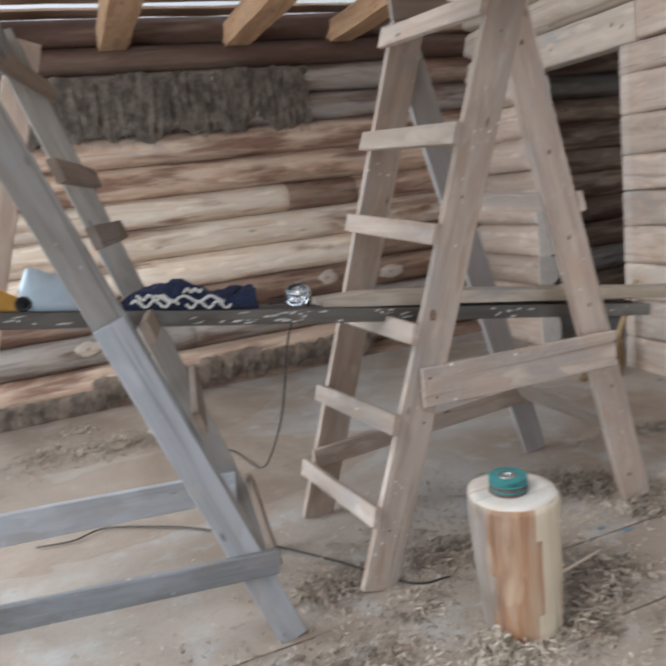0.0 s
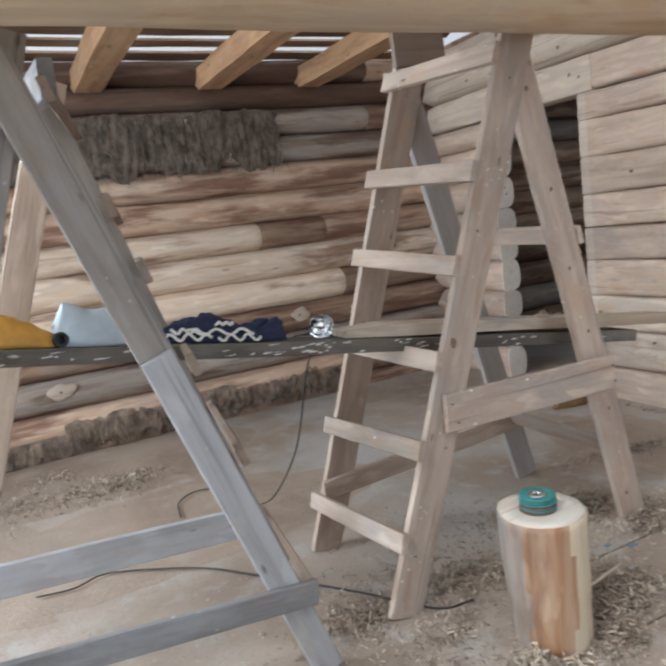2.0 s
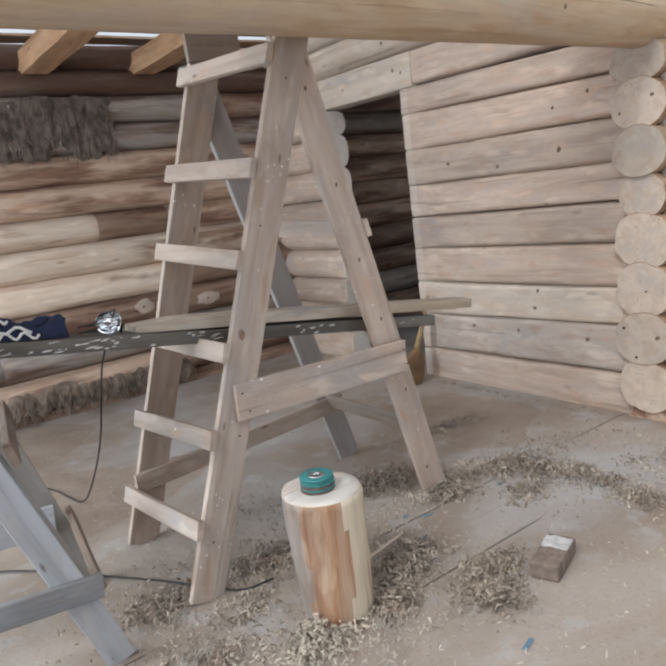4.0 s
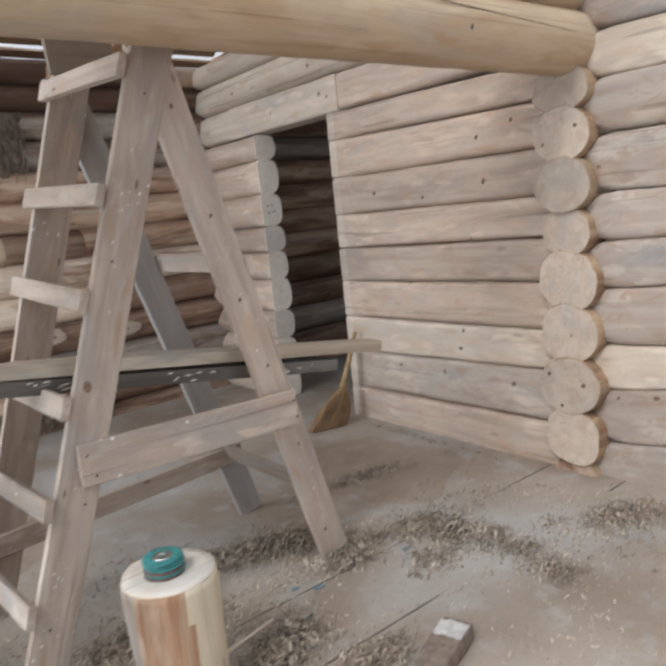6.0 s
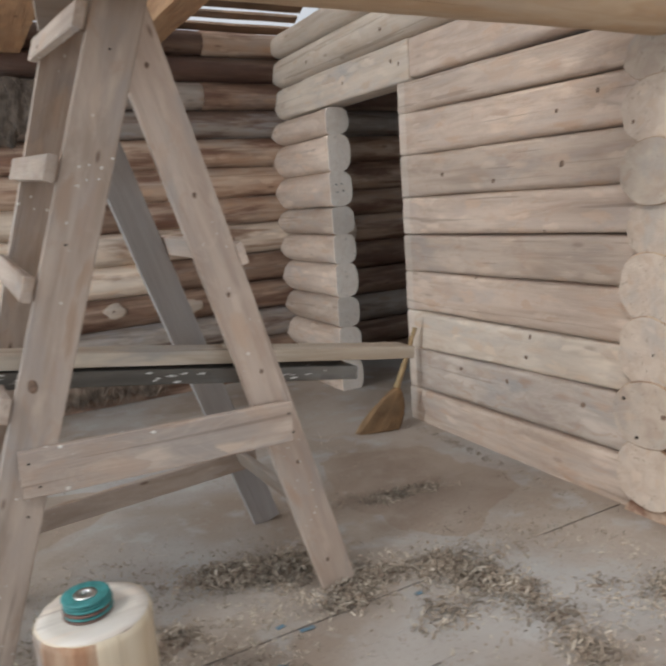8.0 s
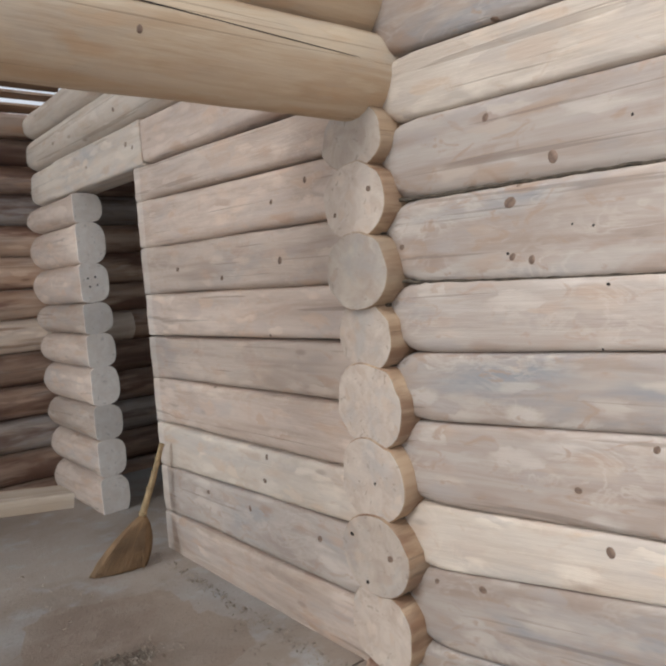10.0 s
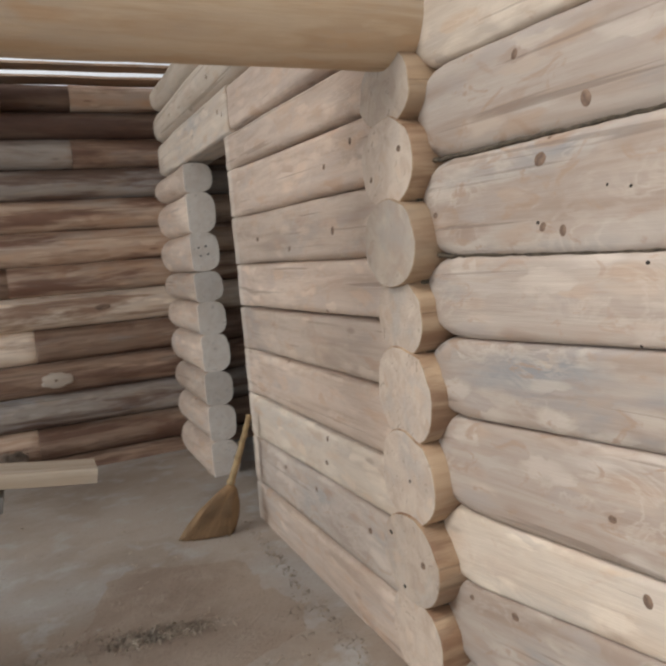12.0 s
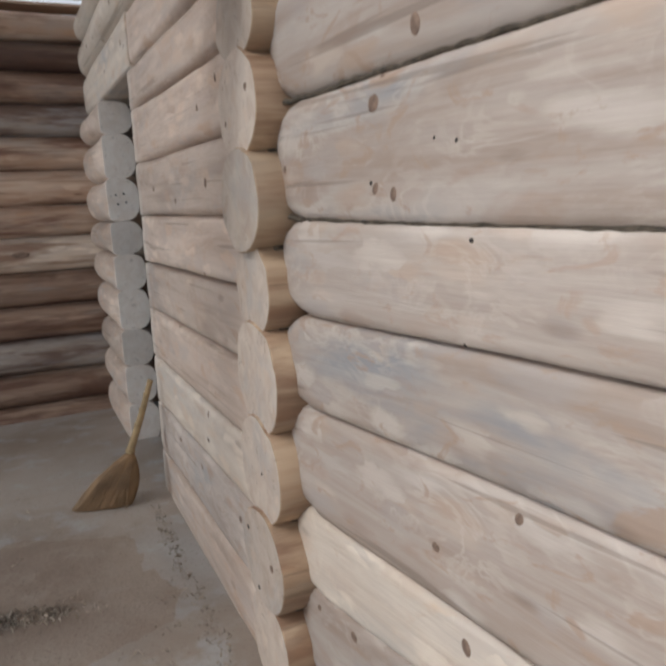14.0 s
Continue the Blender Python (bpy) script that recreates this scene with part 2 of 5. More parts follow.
PALE_WARM = wood("yellowish_pine_log", (0.55, 0.465, 0.382), (0.46, 0.37, 0.29), (0.40, 0.36, 0.325), 0.5, swirl=0.4, knots=0.35, figure=0.2, facets=0.7)
STUMP = wood("stump_sapwood", (0.68, 0.59, 0.45), (0.58, 0.47, 0.33), (0.45, 0.40, 0.34), 0.4, knots=0.2)
STUMP_TOP = wood("stump_sawn_top", (0.56, 0.52, 0.47), (0.46, 0.415, 0.365), (0.46, 0.44, 0.42), 0.7, knots=0.2, facets=0.5)
STUMP_BARK = wood("stump_grey_bast", (0.38, 0.335, 0.30), (0.25, 0.19, 0.15), (0.32, 0.31, 0.31), 0.7, bark=(0.24, 0.15, 0.10), bark_amount=0.15, knots=0.3, relief=0.8, facets=0.7)
STUMP_ORANGE = wood("stump_inner_bark", (0.50, 0.36, 0.25), (0.34, 0.155, 0.07), (0.42, 0.37, 0.33), 0.5, bark=(0.24, 0.12, 0.065), bark_amount=0.32, knots=0.3, relief=0.8, facets=0.6)


def dusty(name, base, dark, light, relief=0.4):
    """Ground cover in world space: dust, trodden stains and crumbs."""
    m, nt, b = nodes_of(name, 0.92)
    g = Net(nt)
    co = g.add("ShaderNodeNewGeometry").outputs["Position"]
    big = g.noise(co, 1.1, 5.0, 0.6, 0.5)
    mid = g.noise(co, 6.0, 5.0, 0.6)
    small = g.noise(co, 60.0, 4.0, 0.65)
    crumb = g.noise(co, 190.0, 2.0, 0.6)
    col = g.mix(g.ramp(big, 0.36, 0.62), rgb(*dark), rgb(*base))
    col = g.mix(g.math("MULTIPLY", g.ramp(mid, 0.5, 0.7), 0.55), col, rgb(*light))
    pale = g.ramp(g.noise(co, 0.8, 3.0, 0.5, 0.3), 0.47, 0.66)
    col = g.mix(g.math("MULTIPLY", pale, 0.65), col, rgb(light[0] * 1.0, light[1] * 1.01, light[2] * 1.02))
    col = g.mix(g.math("MULTIPLY", g.ramp(small, 0.56, 0.68), 0.35), col, rgb(dark[0] * 0.55, dark[1] * 0.5, dark[2] * 0.45))
    nt.links.new(col, b.inputs["Base Color"])
    g.bump(g.math("ADD", g.math("ADD", small, g.math("MULTIPLY", crumb, 0.5)), g.math("MULTIPLY", mid, 1.5)), relief, 0.008, b)
    return m


DUST = dusty("dusty_floor", (0.345, 0.29, 0.243), (0.25, 0.195, 0.153), (0.385, 0.378, 0.366))
SAWDUST = dusty("brown_sawdust", (0.31, 0.245, 0.195), (0.225, 0.168, 0.128), (0.345, 0.285, 0.235), 0.6)
EARTH = dusty("earth", (0.2, 0.16, 0.12), (0.12, 0.09, 0.065), (0.26, 0.21, 0.17))


def plain(name, colour, roughness=0.7, metal=0.0, vary=0.18, scale=20.0, relief=0.15):
    m, nt, b = nodes_of(name, roughness, metal)
    g = Net(nt)
    co = g.add("ShaderNodeTexCoord").outputs["Object"]
    n = g.noise(co, scale, 5.0, 0.6)
    fine = g.noise(co, scale * 7, 3.0, 0.6)
    lo = rgb(*[c * (1 - vary) for c in colour])
    hi = rgb(*[min(1, c * (1 + vary)) for c in colour])
    nt.links.new(g.mix(g.ramp(n, 0.3, 0.7), lo, hi), b.inputs["Base Color"])
    g.bump(g.math("ADD", n, fine), relief, 0.003, b)
    return m


MOSS = plain("moss_caulking", (0.085, 0.065, 0.045), 0.95, vary=0.5, scale=60, relief=0.8)
TOW = plain("tow_fibre", (0.118, 0.092, 0.073), 0.95, vary=0.5, scale=14, relief=0.7)
TOW_BROWN = plain("brown_tow_fibre", (0.19, 0.142, 0.108), 0.95, vary=0.5, scale=10, relief=0.7)
SHAVING = plain("wood_shaving", (0.45, 0.385, 0.31), 0.85, vary=0.3, scale=9)
SHAVING_DARK = plain("old_shaving", (0.275, 0.22, 0.17), 0.9, vary=0.35, scale=9)
TEAL = plain("teal_disc", (0.035, 0.19, 0.19), 0.55, vary=0.25, scale=40)
DISCRED = plain("brown_disc", (0.13, 0.075, 0.06), 0.8, vary=0.3, scale=60)
STEEL = plain("steel", (0.6, 0.6, 0.58), 0.3, 1.0, vary=0.08)
CHROME = plain("silver_reflector", (0.86, 0.87, 0.88), 0.12, 1.0, vary=0.04, relief=0.05)
BLACK = plain("black_rubber", (0.02, 0.02, 0.021), 0.6, vary=0.3)
NAVY = plain("navy_cloth", (0.012, 0.018, 0.05), 0.9, vary=0.3, scale=45, relief=0.5)
WHITECLOTH = plain("white_cloth", (0.68, 0.67, 0.63), 0.9, vary=0.1, scale=45)
BLUEBAG = plain("pale_blue_plastic", (0.50, 0.60, 0.68), 0.4, vary=0.08, scale=14)
YELLOWBAG = plain("orange_plastic", (0.58, 0.30, 0.05), 0.45, vary=0.15, scale=14)
BRICK = plain("brown_brick", (0.185, 0.14, 0.112), 0.9, vary=0.25, scale=35, relief=0.6)
BRICK_MORTAR = plain("grey_white_mortar", (0.47, 0.455, 0.44), 0.9, vary=0.2, scale=30, relief=0.6)
MORTAR = plain("white_mortar", (0.62, 0.60, 0.57), 0.9, vary=0.12, scale=30, relief=0.6)
STRAW = wood("broom_straw", (0.235, 0.135, 0.062), (0.13, 0.072, 0.033), (0.18, 0.12, 0.07), 0.4, knots=0.0, relief=0.9)
TWINE = plain("brown_twine", (0.33, 0.225, 0.115), 0.85, vary=0.2, scale=30)
KNOT = plain("pine_knot", (0.185, 0.12, 0.085), 0.75, vary=0.35, scale=50)
HOLE = plain("dark_knot_hole", (0.03, 0.022, 0.018), 0.9)
FILM = plain("blue_film_scrap", (0.11, 0.19, 0.25), 0.5)


# ---------------------------------------------------------------- building helpers
WORLD = {}


def thing(name, at=(0, 0, 0), label="", category="", group="", kind=""):
    ob = new(name)
    ob.location = at
    WORLD[ob] = Matrix.Translation(at)
    return tagged(ob, label, category, group, kind)


def place(ob, m, parent=None):
    if parent is not None:
        ob.parent = parent
        ob.matrix_basis = WORLD[parent].inverted() @ m
    else:
        ob.matrix_basis = m
    WORLD[ob] = m
    return ob


def mesh_of(name, bm, material, smooth=True):
    me = bpy.data.meshes.new(name)
    bmesh.ops.recalc_face_normals(bm, faces=bm.faces)
    bm.to_mesh(me)
    bm.free()
    me.materials.append(material)
    if smooth:
        me.polygons.foreach_set("use_smooth", [True] * len(me.polygons))
    return me


def part(name, bm, material, parent=None, label="", m=None, smooth=True):
    ob = new(name, mesh_of(name, bm, material, smooth))
    place(ob, m or Matrix.Identity(4), parent)
    return tagged(ob, label)


def axes(p, q, side):
    """A frame at p with X towards q and Y as near to side as may be."""
    x = (Vector(q) - Vector(p)).normalized()
    z = x.cross(Vector(side)).normalized()
    y = z.cross(x)
    return Matrix(((x.x, y.x, z.x, p[0]), (x.y, y.y, z.y, p[1]), (x.z, y.z, z.z, p[2]), (0, 0, 0, 1)))


def bm_box(sx, sy, sz, bevel=0.003, at=(0, 0, 0)):
    bm = bmesh.new()
    bmesh.ops.create_cube(bm, size=1.0, matrix=Matrix.Translation(at) @ Matrix.Diagonal((sx, sy, sz, 1)))
    if bevel:
        bmesh.ops.bevel(bm, geom=list(bm.edges), offset=bevel, segments=2, affect="EDGES", profile=0.6)
    return bm


def bm_board(length, width, thick, seed=0, wobble=0.002, bevel=0.003):
    """A sawn board along X from 0 to length, with worn arrises and a little warp."""
    bm = bmesh.new()
    n = max(2, int(length / 0.16))
    w, t, b = width / 2, thick / 2, bevel
    section = [(-w + b, -t), (w - b, -t), (w, -t + b), (w, t - b), (w - b, t), (-w + b, t), (-w, t - b), (-w, -t + b)]
    rnd = random.Random(seed)
    rings = []
    for i in range(n + 1):
        x = length * i / n
        dy, dz = [noise.noise((x * 2.1, seed * 3.7 + k * 9.1, 0.3)) * wobble for k in (0, 1)]
        g = 1 - (0.012 if i in (0, n) else 0)
        rings.append([bm.verts.new((x + rnd.uniform(-1, 1) * 0.001, y * g + dy + rnd.uniform(-1, 1) * wobble * 0.3, z * g + dz)) for y, z in section])
    for a, c in zip(rings, rings[1:]):
        for k in range(8):
            bm.faces.new((a[k], a[(k + 1) % 8], c[(k + 1) % 8], c[k]))
    bm.faces.new(rings[0][::-1]), bm.faces.new(rings[-1])
    return bm


def board(name, p, q, side, width, thick, material, parent=None, seed=0, label="", wobble=0.002):
    return part(name, bm_board((Vector(q) - Vector(p)).length, width, thick, seed, wobble), material, parent, label, axes(p, q, side), smooth=False)


def bm_tube(points, radius, sides=8, taper=None):
    bm = bmesh.new()
    pts = [Vector(p) for p in points]
    rings = []
    for i, p in enumerate(pts):
        d = (pts[min(i + 1, len(pts) - 1)] - pts[max(i - 1, 0)]).normalized()
        u = d.orthogonal().normalized() if not rings else (u_last - d * u_last.dot(d)).normalized()
        u_last = u
        v = d.cross(u)
        r = radius if taper is None else radius + (taper - radius) * i / (len(pts) - 1)
        rings.append([bm.verts.new(p + (u * math.cos(2 * math.pi * k / sides) + v * math.sin(2 * math.pi * k / sides)) * r) for k in range(sides)])
    for a, c in zip(rings, rings[1:]):
        for k in range(sides):
            bm.faces.new((a[k], a[(k + 1) % sides], c[(k + 1) % sides], c[k]))
    bm.faces.new(rings[0][::-1]), bm.faces.new(rings[-1])
    return bm


def smooth_path(points, steps=8):
    """A Catmull-Rom curve through the points."""
    pts = [Vector(p) for p in points]
    pts = [pts[0] * 2 - pts[1]] + pts + [pts[-1] * 2 - pts[-2]]
    out = []
    for a, b, c, d in zip(pts, pts[1:], pts[2:], pts[3:]):
        for k in range(steps):
            t = k / steps
            out.append(0.5 * ((2 * b) + (c - a) * t + (2 * a - 5 * b + 4 * c - d) * t * t + (3 * b - a - 3 * c + d) * t ** 3))
    return out + [pts[-2]]


def bm_lathe(profile, sides=32):
    """Turn (radius, z) pairs round the Z axis."""
    bm = bmesh.new()
    rings = [[bm.verts.new((r * math.cos(2 * math.pi * k / sides), r * math.sin(2 * math.pi * k / sides), z)) for k in range(sides)] for r, z in profile]
    for a, c in zip(rings, rings[1:]):
        for k in range(sides):
            bm.faces.new((a[k], a[(k + 1) % sides], c[(k + 1) % sides], c[k]))
    if profile[0][0] > 1e-6:
        bm.faces.new(rings[0][::-1])
    if profile[-1][0] > 1e-6:
        bm.faces.new(rings[-1])
    bmesh.ops.remove_doubles(bm, verts=bm.verts, dist=1e-5)
    return bm


# ---------------------------------------------------------------- logs
LOG_SEED = [0]


def log(parent, p, q, facing, low, high, material, depth=0.13, flat=None, tip_p=0.0, tip_q=0.0, flat_p=0.0, flat_q=0.0, squash=1.06, square=0.85, end_square=0.42, uneven=0.035, name="log", label=""):
    """One wall log from p to q (their z is ignored). low and high give the joints' heights at both ends; facing points into the
    room. depth: radius across the wall. flat: how far from the axis the face is hewn. tip: length over which an end rounds off.
    flat_p, flat_q: length over which an end is dressed flat to the jamb."""
    LOG_SEED[0] += 1
    sd = LOG_SEED[0] * 5.31
    h0, h1 = (high[0] - low[0]) / 2, (high[1] - low[1]) / 2
    p3, q3 = Vector((p[0], p[1], (low[0] + high[0]) / 2)), Vector((q[0], q[1], (low[1] + high[1]) / 2))
    m = axes(p3, q3, facing)
    up = 1.0 if m.col[2].z > 0 else -1.0
    length = (q3 - p3).length
    n = max(6, int(length / 0.07))
    sides = 28
    xs = sorted({length * i / n for i in range(n + 1)} | {tip_p * k for k in (0.04, 0.12, 0.25, 0.5)} | {length - tip_q * k for k in (0.04, 0.12, 0.25, 0.5)} | {0.004, length - 0.004})
    bm = bmesh.new()
    rings = []
    for x in xs:
        t = x / length
        h = (h0 + (h1 - h0) * t) * squash
        s = 1.0
        if tip_p and x < tip_p:
            s = min(s, max(0.3, math.sqrt(max(0.0, 1 - (1 - x / tip_p) ** 2.4))))
        if tip_q and length - x < tip_q:
            s = min(s, max(0.3, math.sqrt(max(0.0, 1 - (1 - (length - x) / tip_q) ** 2.4))))
        if x < 1e-6 or length - x < 1e-6:
            s *= 0.975
        f = flat
        if flat_p and x < flat_p:
            f = depth * 0.70
        if flat_q and length - x < flat_q:
            f = depth * 0.70
        ring = []
        for k in range(sides):
            a = 2 * math.pi * k / sides
            r = 1 + uneven * noise.noise((x * 1.6, sd, math.cos(a) * 1.3 + math.sin(a) * 2.1)) + 0.012 * noise.noise((x * 9, sd + 7, a * 2))
            e = end_square if (flat_p and x < flat_p) or (flat_q and length - x < flat_q) else square
            for tip, gone in ((tip_p, x), (tip_q, length - x)):
                if tip and gone < tip:
                    e += (0.9 - e) * (1 - gone / tip) ** 0.6
            ca, sa = math.cos(a), math.sin(a)
            y, z = depth * math.copysign(abs(ca) ** e, ca) * r, h * math.copysign(abs(sa) ** e, sa) * r
            if f is not None:
                lim = f + 0.004 * noise.noise((x * 3, sd + 3, z * 12)) + 0.0015 * noise.noise((x * 21, sd + 5, z * 60))
                if y > lim - 0.02:
                    y = lim - 0.02 + 0.02 * math.tanh((y - lim + 0.02) / 0.02)
            y += 0.006 * noise.noise((x * 1.1, sd + 11, 0))
            z += 0.005 * noise.noise((x * 1.1, sd + 17, 0))
            ring.append(bm.verts.new((x, y * (0.35 + 0.65 * s), z * s)))
        rings.append(ring)
    for a, c in zip(rings, rings[1:]):
        for k in range(sides):
            bm.faces.new((a[k], a[(k + 1) % sides], c[(k + 1) % sides], c[k]))
    bm.faces.new(rings[0][::-1]), bm.faces.new(rings[-1])
    ob = part(name, bm, material, parent, label, m)
    for poly in ob.data.polygons:
        if len(poly.vertices) > 4:
            poly.use_smooth = False
    return ob


def core(name, a, b, label):
    """The caulked heart of a wall, behind the logs: a box from corner a to corner b."""
    size = [abs(b[i] - a[i]) for i in range(3)]
    mid = [(a[i] + b[i]) / 2 for i in range(3)]
    ob = part(name, bm_box(*size, 0), MOSS, None, label, Matrix.Translation(mid), smooth=False)
    return tagged(ob, label, "wall", kind="structure")


def pairs(zs, ze=None):
    ze = ze or zs
    return list(zip(zip(zs, ze), zip(zs[1:], ze[1:])))


KNOT_SPOTS = []
INTO_WEST, INTO_SOUTH = (-1, 0, 0), (0, -1, 0)
FACE_B, FACE_A, FACE_C = 3.55, 5.48, 3.605
Y_JAMB, Y_STUB = 3.84, 4.66

# north wall of the far room
wall_north = core("wall_north", (-2.4, 5.60, -0.3), (6.2, 5.68, 2.6), "log wall with brown bark and pale scraped timbers")
A_Z = [-0.13, 0.09, 0.317, 0.555, 0.787, 1.022, 1.256, 1.468, 1.70, 1.917, 2.13, 2.335, 2.52, 2.70]
A_RUNS = [
    [(-2.4, 6.2, BARK)],
    [(-2.4, 2.5, TAN), (2.5, 6.2, BARK)],
    [(-2.4, 1.0, GREYLOG), (1.0, 6.2, GREYLOG)],
    [(-2.4, 6.2, BARK)],
    [(-2.4, 2.56, A_PALE), (2.56, 6.2, BARK)],
    [(-2.4, 4.2, A_PALE), (4.2, 6.2, TAN)],
    [(-2.4, 1.87, A_PALE), (1.87, 2.44, BARK), (2.44, 6.2, TAN)],
    [(-2.4, 6.2, TAN)],
    [(-2.4, 6.2, TAN)],
    [(-2.4, 6.2, GREYLOG)],
    [(-2.4, 2.95, GREYLOG), (2.95, 6.2, BARK)],
    [(-2.4, 6.2, SHADED_BARK)],
    [(-2.4, 2.98, SHADED_BARK), (2.98, 6.2, TAN)],
]
for (lo, hi), runs in zip(pairs(A_Z), A_RUNS):
    for x0, x1, mat in runs:
        log(wall_north, (x0, FACE_A + 0.145), (x1, FACE_A + 0.145), INTO_SOUTH, lo, hi, mat, depth=0.145, squash=1.04, square=0.98)

# east wall of the far room, with the doorway
wall_east = core("wall_east", (3.64, 2.2, -0.3), (3.68, Y_JAMB - 0.03, 2.0), "pale hewn log wall beside a doorway")
B_JAMB = [-0.03, 0.206, 0.459, 0.697, 0.933, 1.154, 1.373, 1.616, 1.857, 2.03]
B_END = [-0.03, 0.224, 0.500, 0.704, 0.948, 1.166, 1.368, 1.597, 1.815, 1.99]
for i, (lo, hi) in enumerate(pairs(B_END, B_JAMB)):
    log(wall_east, (FACE_B + 0.1, 2.16), (FACE_B + 0.1, Y_JAMB), INTO_WEST, lo, hi, PALE_GREY if i == 1 else PALE_WARM if i == 2 else PALE_B, depth=0.135, flat=0.1, flat_q=0.15, squash=1.01, square=0.62)
B_STUB = [-0.03, 0.235, 0.472, 0.692, 0.935, 1.148, 1.342, 1.587, 1.84, 2.02]
for lo, hi in pairs(B_STUB):
    log(wall_east, (FACE_B + 0.042, Y_STUB), (FACE_B + 0.042, 5.62), INTO_WEST, lo, hi, PALE_B, depth=0.107, flat_p=0.13, tip_q=0.22, squash=1.02, square=0.9, end_square=0.68)
log(wall_east, (FACE_B + 0.1, 2.1), (FACE_B + 0.1, 3.70), INTO_WEST, (2.02, 2.03), (2.25, 2.255), PALE_B, depth=0.135, flat=0.1, squash=1.01, square=0.65)
log(wall_east, (FACE_B + 0.09, 3.70), (FACE_B + 0.09, 5.62), INTO_WEST, (2.025, 2.035), (2.255, 2.275), PALE, depth=0.135, flat=0.1, flat_p=1.33, tip_q=0.2, squash=1.0, square=0.7, label="hewn lintel log over the doorway")
for lo, hi in pairs([2.25, 2.495, 2.71], [2.275, 2.50, 2.68]):
    log(wall_east, (FACE_B + 0.1, 2.1), (FACE_B + 0.1, 5.62), INTO_WEST, lo, hi, PALE, depth=0.13, tip_q=0.2, squash=1.03, square=0.8)

# east wall of the near room
wall_east_near = core("wall_east_near", (3.70, -2.6, -0.3), (3.78, 2.05, 2.6), "pale round log wall with knots")
C_NEAR = [-0.08, 0.244, 0.515, 0.69, 0.953, 1.158, 1.353, 1.61, 1.843, 2.03, 2.26, 2.48, 2.70]
C_END = [-0.10, 0.15, 0.41, 0.645, 0.912, 1.137, 1.364, 1.619, 1.862, 2.06, 2.29, 2.50, 2.70]
C_SLOPE = [a + (a - b) * 0.55 for a, b in zip(C_NEAR, C_END)]
for i, (lo, hi) in enumerate(pairs(C_SLOPE, C_END)):
    mat = PALE_GREY if i == 5 else PALE_WARM if i in (2, 8) else PALE_C
    log(wall_east_near, (FACE_C + 0.142, 0.6), (FACE_C + 0.074, 2.09), INTO_WEST, (lo[0] + (lo[0] - lo[1]) * 0.3, lo[1]), (hi[0] + (hi[0] - hi[1]) * 0.3, hi[1]), mat, depth=0.135, flat=0.12, tip_q=0.17, squash=1.025, square=0.34)
    log(wall_east_near, (FACE_C + 0.142, -2.6), (FACE_C + 0.142, 0.6), INTO_WEST, (lo[0] + (lo[0] - lo[1]) * 0.3,) * 2, (hi[0] + (hi[0] - hi[1]) * 0.3,) * 2, mat, depth=0.135, flat=0.12, squash=1.025, square=0.34)

# partition: sawn ends beside the wide opening, and the logs that span it
wall_partition = thing("wall_partition", (3.6, 2.1, 0), "stack of sawn round log ends under spanning logs", "wall", kind="structure")
END_Z = [-0.20, 0.058, 0.32, 0.574, 0.834, 1.087, 1.296, 1.521, 1.743, 1.925]
END_R = [0.13, 0.150, 0.160, 0.153, 0.155, 0.128, 0.146, 0.148, 0.147]
END_X = [0.012, -0.004, -0.010, 0.0, 0.006, 0.012, -0.007, 0.003, 0.009]
for (lo, hi), r, dx in zip(pairs(END_Z), END_R, END_X):
    log(wall_partition, (3.508 + dx, 2.106), (3.95, 2.106), INTO_SOUTH, lo, hi, CUT, depth=r, squash=1.13, square=0.93, uneven=0.09, name="log_end").data.materials.append(RIM)
log(wall_partition, (3.56, 2.10), (3.95, 2.10), INTO_SOUTH, (-0.1, -0.1), (1.95, 1.95), MOSS, depth=0.07, squash=1.0, square=0.4, name="caulking")
for (lo, hi), yc, r in (((1.893, 2.165), 2.09, 0.138), ((2.15, 2.385), 2.10, 0.135), ((2.37, 2.60), 2.09, 0.135)):
    log(wall_partition, (-2.4, yc), (3.95, yc), INTO_SOUTH, (lo, lo), (hi, hi), BEAM, depth=r, squash=1.02, square=1.0, name="beam_log", label="long pale debarked spanning log")
log(wall_partition, (-2.4, 2.1), (-1.5, 2.1), INTO_SOUTH, (0.0, 0.0), (1.9, 1.9), PALE, depth=0.13, name="post_log")

lowest = min((ob for ob in wall_partition.children if ob.name.startswith("log_end")), key=lambda ob: WORLD[ob].translation.z)
lowest.data.materials[0] = TAN
for ob in wall_partition.children:
    if ob.name.startswith("log_end"):
        for poly in ob.data.polygons:
            poly.material_index = 0 if len(poly.vertices) > 4 else 1

# fresh pale faces where the doorway was cut; stub ends whitened in place of light
for ob in wall_east.children:
    if not ob.name.startswith("log"):
        continue
    ends = [WORLD[ob] @ v.co for v in ob.data.vertices]
    y_lo, y_hi = min(v.y for v in ends), max(v.y for v in ends)
    at_jamb, at_stub = abs(y_hi - Y_JAMB) < 0.02, abs(y_lo - Y_STUB) < 0.02
    if at_jamb or at_stub:
        ob.data.materials.append(JAMB if at_jamb else FRESH_LIT)
        for poly in ob.data.polygons:
            y = (WORLD[ob] @ poly.center).y
            poly.material_index = 1 if (at_jamb and y > Y_JAMB - 0.10) or (at_stub and y < Y_STUB + 0.012) else 0

for dx, dz in ((-0.026, 0.03), (0.02, 0.036), (-0.018, -0.022), (0.03, -0.014)):
    KNOT_SPOTS.append((FACE_B + 0.042 + dx, Y_STUB - 0.001, 1.465 + dz))

